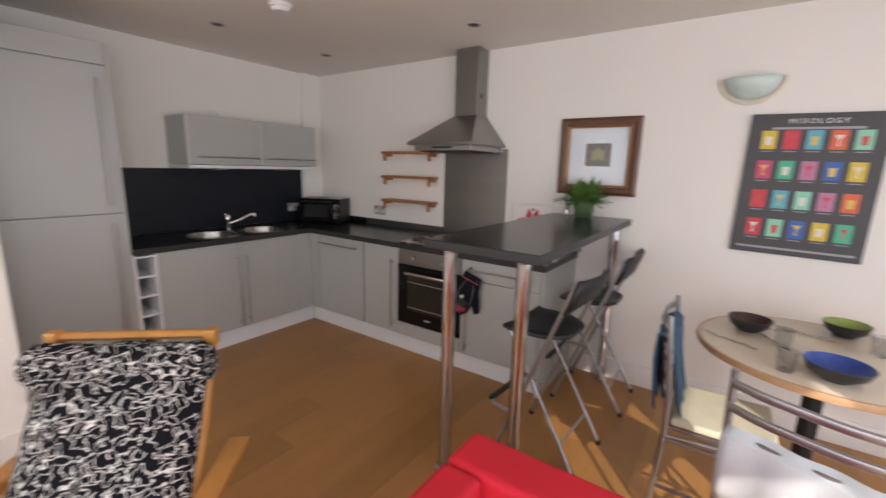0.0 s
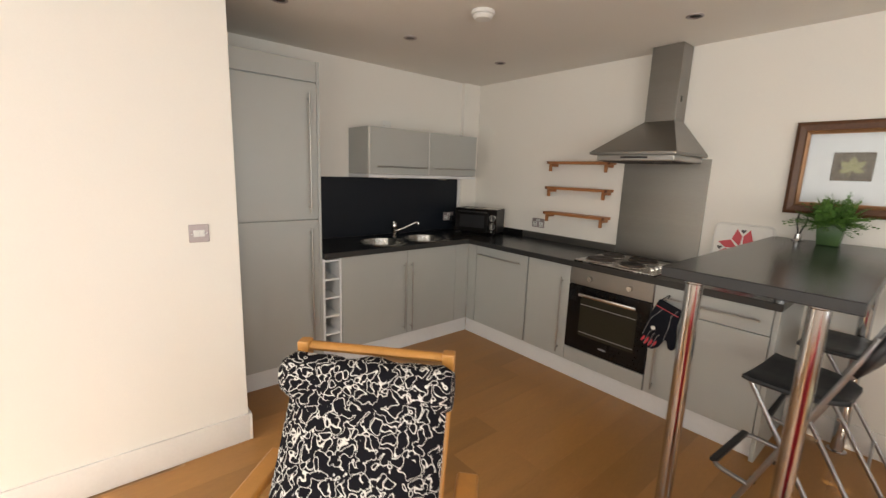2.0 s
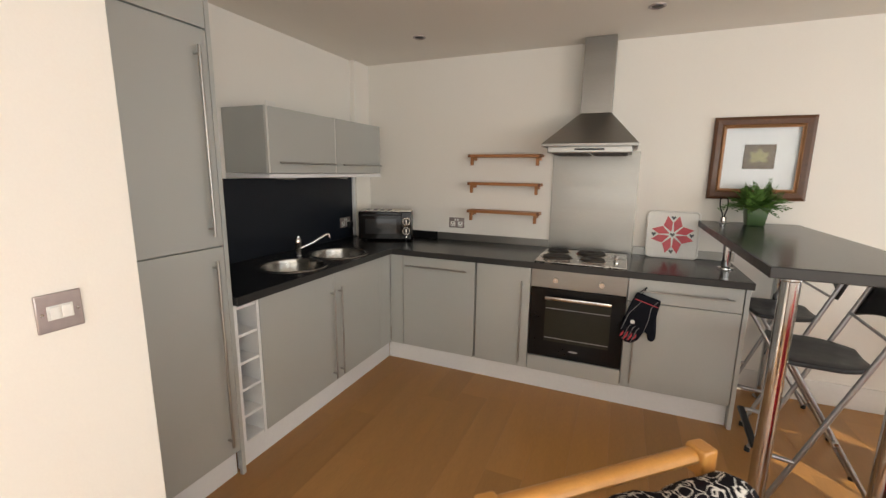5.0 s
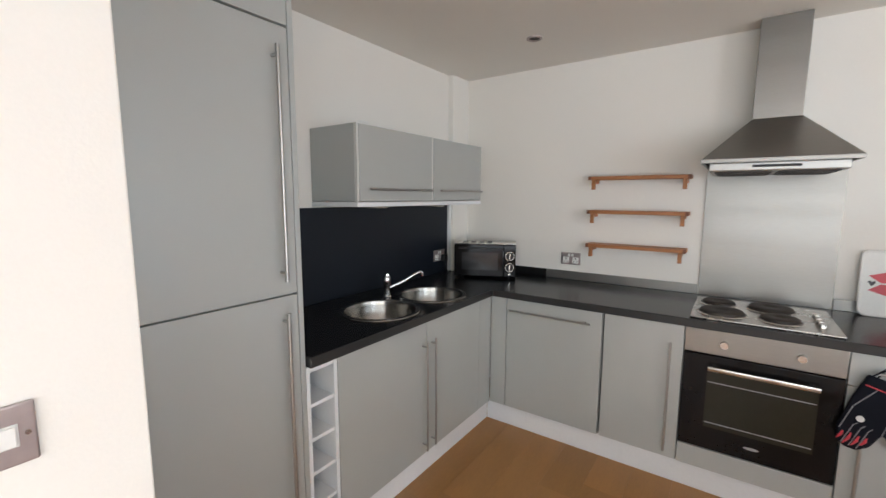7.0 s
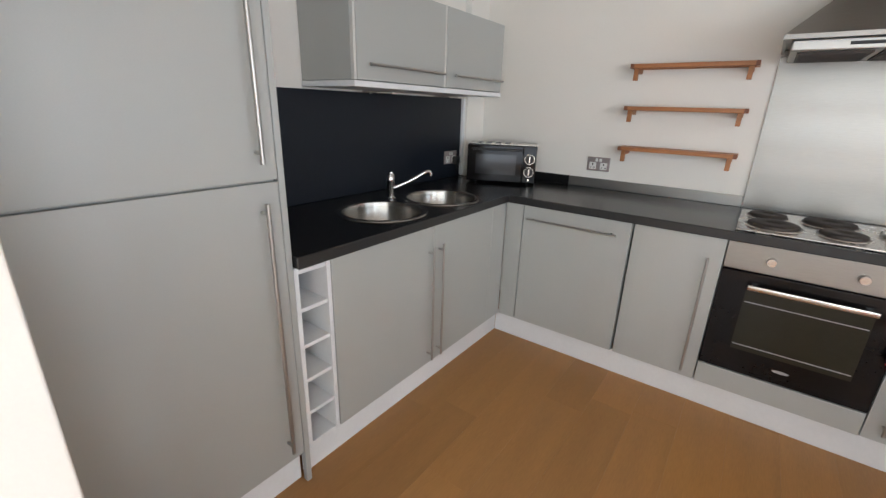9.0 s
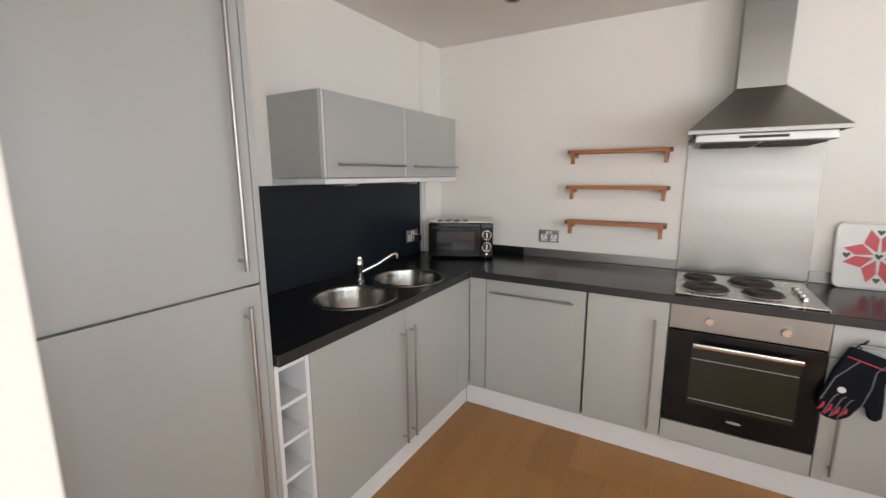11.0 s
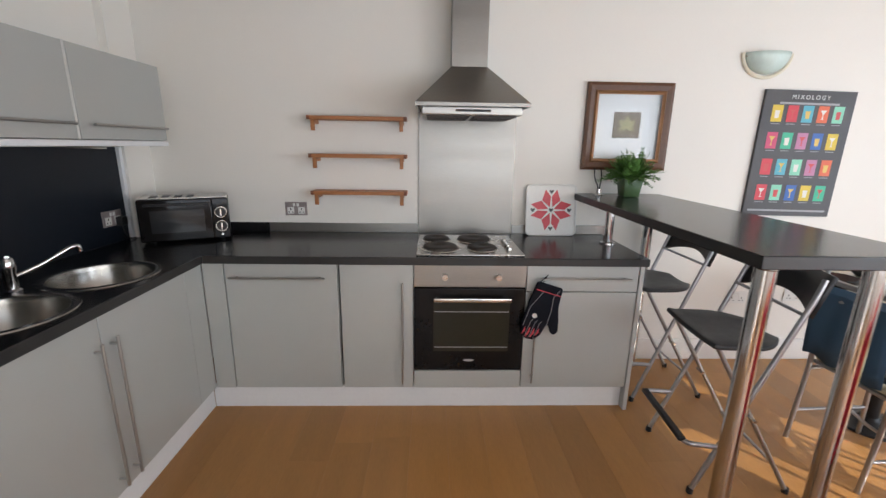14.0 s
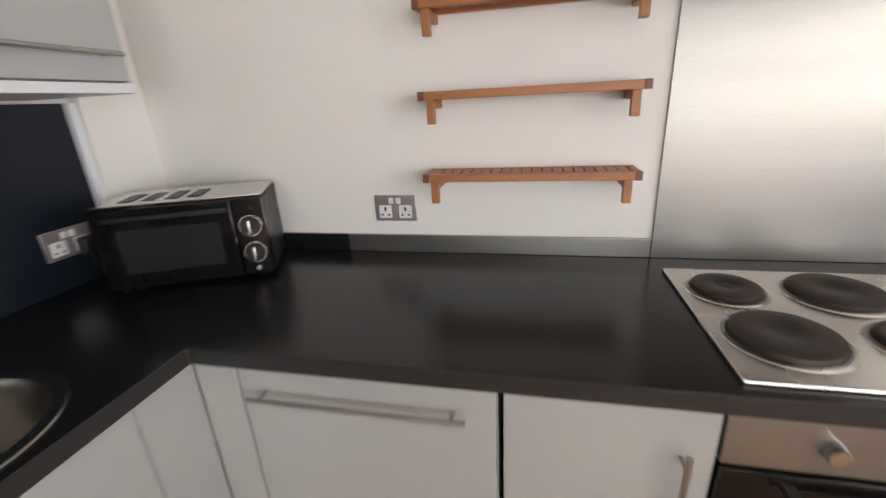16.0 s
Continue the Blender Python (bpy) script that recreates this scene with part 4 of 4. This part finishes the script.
# ---- bar stools, dining corner and armchairs ----
def bar_stool(m):
    """Folding bar stool; the sitter faces local -y."""
    s = empty("folding_bar_stool", m, label="black folding bar stool with grey tube legs", category="bar stool", group="stools at the bar")
    bm = bmesh.new()
    n = 10
    grid = []
    for i in range(n + 1):
        y = -0.19 + 0.32 * i / n
        half = 0.20 if i < 6 else 0.20 - 0.10 * ((i - 5) / 5) ** 2.2
        grid.append([bm.verts.new((half * j, y, 0.700 - 0.010 * (1 - j * j) + (0.006 if i == 0 else 0))) for j in (-1, -0.6, -0.2, 0.2, 0.6, 1)])
    for a, b in zip(grid, grid[1:]):
        for k in range(5):
            bm.faces.new((a[k], a[k + 1], b[k + 1], b[k]))
    seat = mesh_object("seat", bm, M_SEAT, s, smooth=True)
    so = seat.modifiers.new("thickness", "SOLIDIFY")
    so.thickness = 0.022
    be = seat.modifiers.new("edge", "BEVEL")
    be.width, be.segments = 0.006, 2
    for e in (-1, 1):
        tube("back_leg", rounded([(e * 0.205, -0.185, 0.014), (e * 0.205, 0.15, 0.91), (e * 0.20, 0.175, 0.985)], 0.1), 0.011, M_TUBE, s, 10)
        tube("front_leg", rounded([(e * 0.180, 0.235, 0.014), (e * 0.180, -0.13, 0.625), (e * 0.180, -0.16, 0.677)], 0.06), 0.010, M_TUBE, s, 10)
        for x, y in ((e * 0.205, -0.187), (e * 0.180, 0.237)):
            lathe("foot", [(0.014, 0.0), (0.014, 0.02), (0.012, 0.026)], M_BLACK, s, (x, y, 0), 12)
        tube("pivot", [(e * 0.168, 0.018, 0.37), (e * 0.218, 0.018, 0.37)], 0.008, M_STEELX, s, 10)
    bm = bmesh.new()
    rows = []
    for i in range(11):
        x = -0.215 + 0.43 * i / 10
        bow = 0.035 * (1 - (x / 0.215) ** 2)
        low = 0.835 + 0.05 * (1 - (x / 0.215) ** 2)
        rows.append([bm.verts.new((x, 0.135 + bow + (z - 0.83) * 0.35, z)) for z in (low, (low + 1.0) / 2, 1.0)])
    for a, b in zip(rows, rows[1:]):
        for k in range(2):
            bm.faces.new((a[k], a[k + 1], b[k + 1], b[k]))
    back = mesh_object("backrest", bm, M_SEAT, s, smooth=True)
    so = back.modifiers.new("thickness", "SOLIDIFY")
    so.thickness, so.offset = 0.02, 0
    tube("footrest", rounded([(0.205, -0.105, 0.235), (0.2, -0.245, 0.245), (-0.2, -0.245, 0.245), (-0.205, -0.105, 0.235)], 0.05), 0.011, M_TUBE, s, 10)
    box("footrest_pad", -0.19, 0.19, -0.262, -0.230, 0.243, 0.263, M_BLACK, s, 0.006)
    tube("cross_bar", [(-0.18, 0.15, 0.152), (0.18, 0.15, 0.152)], 0.007, M_TUBE, s, 8)
    tube("cross_bar", [(-0.205, 0.12, 0.842), (0.205, 0.12, 0.842)], 0.007, M_TUBE, s, 8)
    return s


stool = bar_stool(pose(-0.605, 2.005, 0, 0, 0, -94))
copy_thing(stool, pose(-0.562, 2.70, 0, 0, 0, -89))


def dining_table():
    t = empty("dining_table", pose(0.485, 2.28, 0), label="round cream dining table with a wooden edge", category="table")
    lathe("top", [(0.45, 0.722), (0.452, 0.748), (0.448, 0.750), (0.001, 0.7502)], M_CREAM, t, sides=64, close=False)
    lathe("edge_band", [(0.448, 0.718), (0.462, 0.721), (0.466, 0.735), (0.462, 0.749), (0.4525, 0.7505), (0.45, 0.7215)], M_EDGEWOOD, t, sides=64, close=False)
    lathe("underside", [(0.449, 0.719), (0.001, 0.7185)], M_EDGEWOOD, t, sides=48, close=False)
    lathe("pedestal", [(0.17, 0.0), (0.165, 0.012), (0.06, 0.03), (0.038, 0.05), (0.036, 0.68), (0.11, 0.70), (0.11, 0.7175)], M_BLACK, t, sides=32)
    return t


dining_table()


def bowl(x, y, r, inside, label, z=0.7512):
    b = empty("bowl", pose(x, y, z), label=label, category="bowl", group="bowls on the dining table")
    lathe("outside", [(r * 0.45, 0.0), (r * 0.5, 0.004), (r * 0.86, 0.03), (r, 0.062), (r * 0.985, 0.064)], M_BOWLDARK, b, sides=40, close=False)
    lathe("inside", [(r * 0.985, 0.064), (r * 0.95, 0.06), (r * 0.8, 0.03), (r * 0.45, 0.009), (0.001, 0.007)], inside, b, sides=40, close=False)
    lathe("base", [(0.001, 0.0005), (r * 0.45, 0.0)], M_BOWLDARK, b, sides=40, close=False)
    return b


bowl(0.225, 2.385, 0.09, M_BOWLBROWN, "dark brown glazed bowl on the dining table")
bowl(0.60, 2.595, 0.09, M_BOWLGREEN, "dark bowl with a lime green inside")
bowl(0.485, 1.985, 0.105, M_BOWLBLUE, "dark bowl with a bright blue inside")


def fork_or_knife(m, label, tines):
    c = empty("fork" if tines else "knife", m, label=label, category="cutlery", group="cutlery on the dining table")
    bm = bmesh.new()
    add_tube(bm, [(0, -0.1, 0.003), (0, 0.0, 0.003), (0, 0.045, 0.003)], [0.005, 0.003, 0.0035], 8, 0.5)
    if tines:
        for e in (-1, 0, 1):
            add_tube(bm, [(0.0, 0.044, 0.003), (e * 0.007, 0.06, 0.003), (e * 0.007, 0.10, 0.005)], [0.004, 0.0025, 0.0012], 6, 0.6)
    else:
        add_tube(bm, [(0, 0.045, 0.003), (0.002, 0.07, 0.003), (0, 0.11, 0.003)], [0.005, 0.009, 0.002], 8, 0.2)
    mesh_object("blade" if not tines else "tines", bm, M_STEELX, c, smooth=True)
    return c


for fx, fy, fr, kind in ((0.18, 2.28, 60, True), (0.21, 2.25, 60, False), (0.37, 2.36, 30, False), (0.47, 2.60, 75, True), (0.50, 2.56, 75, False), (0.38, 2.10, 10, True), (0.70, 2.06, 0, False)):
    fork_or_knife(pose(fx - 0.045, fy - 0.08, 0.7508, 0, 0, fr), "stainless steel " + ("fork" if kind else "knife") + " laid on the cream table", kind)


def tumbler(x, y):
    g = empty("drinking_glass", pose(x, y, 0.7512), label="small clear drinking glass on the table", category="glass", group="glasses on the dining table")
    lathe("glass", [(0.001, 0.0), (0.026, 0.0), (0.034, 0.085), (0.032, 0.085), (0.0245, 0.006), (0.001, 0.006)], M_GLASS, g, sides=24, close=False)
    return g


tumbler(0.345, 2.24), tumbler(0.335, 1.955), tumbler(0.675, 2.38)


def dining_chair(m, cloth):
    """Metal chair, the sitter faces local -y."""
    c = empty("dining_chair", m, label="metal tube dining chair with a " + (cloth + " cloth over its slatted back"), category="chair", group="chairs round the dining table")
    for e in (-1, 1):
        tube("back_post", rounded([(e * 0.185, 0.215, 0.0), (e * 0.185, 0.175, 0.45), (e * 0.175, 0.215, 0.92)], 0.15), 0.011, M_TUBE, c, 10)
        tube("front_leg", rounded([(e * 0.185, 0.178, 0.40), (e * 0.19, -0.19, 0.43), (e * 0.195, -0.205, 0.0)], 0.07), 0.011, M_TUBE, c, 10)
        tube("side_rail", [(e * 0.187, 0.19, 0.16), (e * 0.193, -0.2, 0.16)], 0.008, M_TUBE, c, 8)
    for z in (0.56, 0.64, 0.72, 0.80, 0.88):
        y = 0.185 + 0.04 * (z - 0.45) / 0.47
        tube("slat", rounded([(-0.178, y, z), (-0.09, y + 0.025, z), (0.09, y + 0.025, z), (0.178, y, z)], 0.08), 0.009, M_TUBE, c, 8, 1.6)
    tube("stretcher", rounded([(-0.19, -0.1, 0.16), (0, -0.03, 0.16), (0.19, -0.1, 0.16)], 0.12), 0.008, M_TUBE, c, 8)
    box("seat_frame", -0.185, 0.185, -0.19, 0.17, 0.432, 0.45, M_TUBE, c, 0.006)
    box("cushion", -0.185, 0.185, -0.2, 0.165, 0.451, 0.485, M_CUSHION, c, 0.014, 3)
    if cloth:
        bm = bmesh.new()
        top = 0.835 if cloth == "blue" else 0.73
        drop = 0.895 - top
        prof = [(0.14, 0.50), (0.155, 0.62 - drop * 0.5), (0.172, 0.76 - drop * 0.8), (0.188, top - 0.01), (0.215, top + 0.012), (0.248, top - 0.01), (0.252, 0.76 - drop * 0.8), (0.245, 0.62 - drop * 0.5), (0.24, 0.50)]
        rows = []
        for i in range(15):
            x = -0.165 + 0.33 * i / 14
            rows.append([bm.verts.new((x * (1 + 0.06 * math.sin(3 * z)), y + 0.006 * math.sin(i * 1.1 + 9 * z), z - (0.008 * math.sin(i * 0.9) if z < 0.6 else 0))) for y, z in prof])
        for a, b in zip(rows, rows[1:]):
            for k in range(len(prof) - 1):
                bm.faces.new((a[k], a[k + 1], b[k + 1], b[k]))
        cl = mesh_object("cloth", bm, M_BLUE if cloth == "blue" else M_CUSHWHITE, c, smooth=True)
        so = cl.modifiers.new("thickness", "SOLIDIFY")
        so.thickness, so.offset = 0.008, 0
        tagged(cl, "dark blue cotton cloth" if cloth == "blue" else "pale blue-white cloth")
    return c


dining_chair(pose(0.15, 1.995, 0, 0, 0, 92), "blue")
dining_chair(pose(0.40, 1.555, 0, 0, 0, 160), "pale")


def recliner():
    """Bent-wood armchair; the sitter faces local -y; the head rail stands over the origin."""
    c = empty("bentwood_armchair", pose(-1.497, 0.447, 0, 0, 0, 42.0) @ Matrix.Diagonal((1, 1, 0.97, 1)), label="bentwood armchair with a black and white squiggle cushion", category="armchair")
    line = [(-0.68, 0.41), (-0.58, 0.39), (-0.44, 0.33), (-0.36, 0.335), (-0.255, 0.46), (-0.14, 0.66), (-0.055, 0.82), (0.0, 0.94)]
    for e in (-1, 1):
        tube("side_rail", rounded([(e * 0.243, y, z - 0.03) for y, z in line], 0.06), 0.020, M_BIRCH, c, 8, 0.75)
        tube("arm_frame", rounded([(e * 0.325, 0.0, 0.02), (e * 0.325, -0.66, 0.02), (e * 0.325, -0.65, 0.35), (e * 0.325, -0.57, 0.535), (e * 0.325, -0.08, 0.515)], 0.14), 0.030, M_BIRCH, c, 8, 0.6)
        box("arm_top", e * 0.325 - 0.036, e * 0.325 + 0.036, -0.60, -0.03, 0.524, 0.552, M_BIRCH, c, 0.010, 3)
        box("head_post", e * 0.243 - 0.020, e * 0.243 + 0.020, -0.020, 0.026, 0.895, 0.957, M_BIRCH, c, 0.006)
    tube("head_rail", [(-0.222, 0.008, 0.935), (0.222, 0.008, 0.935)], 0.020, M_BIRCH, c, 10, 0.8)
    for y, z in ((-0.56, 0.36), (-0.34, 0.34)):
        tube("cross_rail", [(-0.32, y, z - 0.04), (0.32, y, z - 0.04)], 0.016, M_BIRCH, c, 8)
    bm = bmesh.new()
    path = rounded([(0, y - 0.01, z + 0.01) for y, z in line[:-1]] + [(0, -0.03, 0.87)], 0.09, 6)
    rows = []
    nx = 12
    for i, p in enumerate(path):
        way = (path[min(i + 1, len(path) - 1)] - path[max(i - 1, 0)]).normalized()
        up = Vector((0, -way.z, way.y))
        up = up if up.z > 0 or up.y < 0 else -up
        ring = []
        for k in range(nx + 1):
            a = -1 + 2 * k / nx
            ring.append(p + Vector((0.252 * a, 0, 0)) + up * (0.055 * (1 - abs(a) ** 6) + 0.012))
        for k in range(nx, -1, -1):
            ring.append(p + Vector((0.252 * (-1 + 2 * k / nx), 0, 0)) + up * -0.004)
        rows.append([bm.verts.new(q) for q in ring])
    for a, b in zip(rows, rows[1:]):
        for k in range(len(a)):
            bm.faces.new((a[k], a[(k + 1) % len(a)], b[(k + 1) % len(a)], b[k]))
    bm.faces.new(rows[0][::-1]), bm.faces.new(rows[-1])
    mesh_object("cushion", bm, M_SQUIGGLE, c, smooth=True)
    n = 16
    pts = [(-0.268 + 0.536 * k / n, -0.072 - 0.006 * math.sin(k * 1.3), 0.862 + 0.004 * math.sin(k * 0.9)) for k in range(n + 1)]
    tube("head_roll", pts, [0.048 if k in (0, n) else 0.062 + 0.003 * math.sin(k * 1.7) for k in range(n + 1)], M_SQUIGGLE, c, 20, 1.25)
    return c


recliner()


def red_sofa():
    s = empty("red_armchair", pose(-0.005, 0.502, 0), label="bright red fabric tub armchair", category="armchair")
    box("base", -0.43, 0.43, -0.34, 0.41, 0.09, 0.30, M_RED, s, 0.03, 3)
    box("backrest", -0.44, 0.44, 0.27, 0.425, 0.302, 0.738, M_RED, s, 0.022, 4)
    for e in (-1, 1):
        x0, x1 = sorted((e * 0.44, e * 0.32))
        box("arm", x0, x1, -0.34, 0.268, 0.302, 0.736, M_RED, s, 0.022, 4)
    box("seat_cushion", -0.315, 0.315, -0.33, 0.265, 0.302, 0.44, M_RED, s, 0.04, 4)
    for x in (-0.37, 0.37):
        for y in (-0.28, 0.35):
            lathe("leg", [(0.02, 0.0), (0.025, 0.089)], M_BLACK, s, (x, y, 0), 16)
    c = empty("black_cushion", pose(-0.165, 0.682, 0.46, -60, 0, 30), label="small black cushion on the red armchair", category="cushion")
    box("cover", -0.15, 0.15, -0.15, 0.15, 0.0, 0.08, M_GLOVE, c, 0.035, 4)
    return s


red_sofa()
# ---- planks of the floor, last ----
def planks():
    shared = {}
    rnd = random.Random(4)
    x, row = XS - 1.1, 0
    while x < XE:
        y = YS - rnd.random() * 1.1
        while y < YN:
            y0, y1 = max(y, YS), min(y + 1.28, YN)
            y += 1.28
            if y1 - y0 < 0.03 or (x < XS - 0.1 and y1 < 0.3):
                continue
            size = round(y1 - y0, 2)
            if size not in shared:
                bm = bmesh.new()
                add_box(bm, 0, 0.1892, 0, size - 0.0004, -0.0075, 0, 0.0003, 1)
                shared[size] = mesh_object("plank", bm, M_FLOOR)
                ob = shared[size]
            else:
                ob = new("plank", shared[size].data)
            ob.parent = floor
            ob.location = (x, y0, 0)
        x += 0.1895
        row += 1


planks()
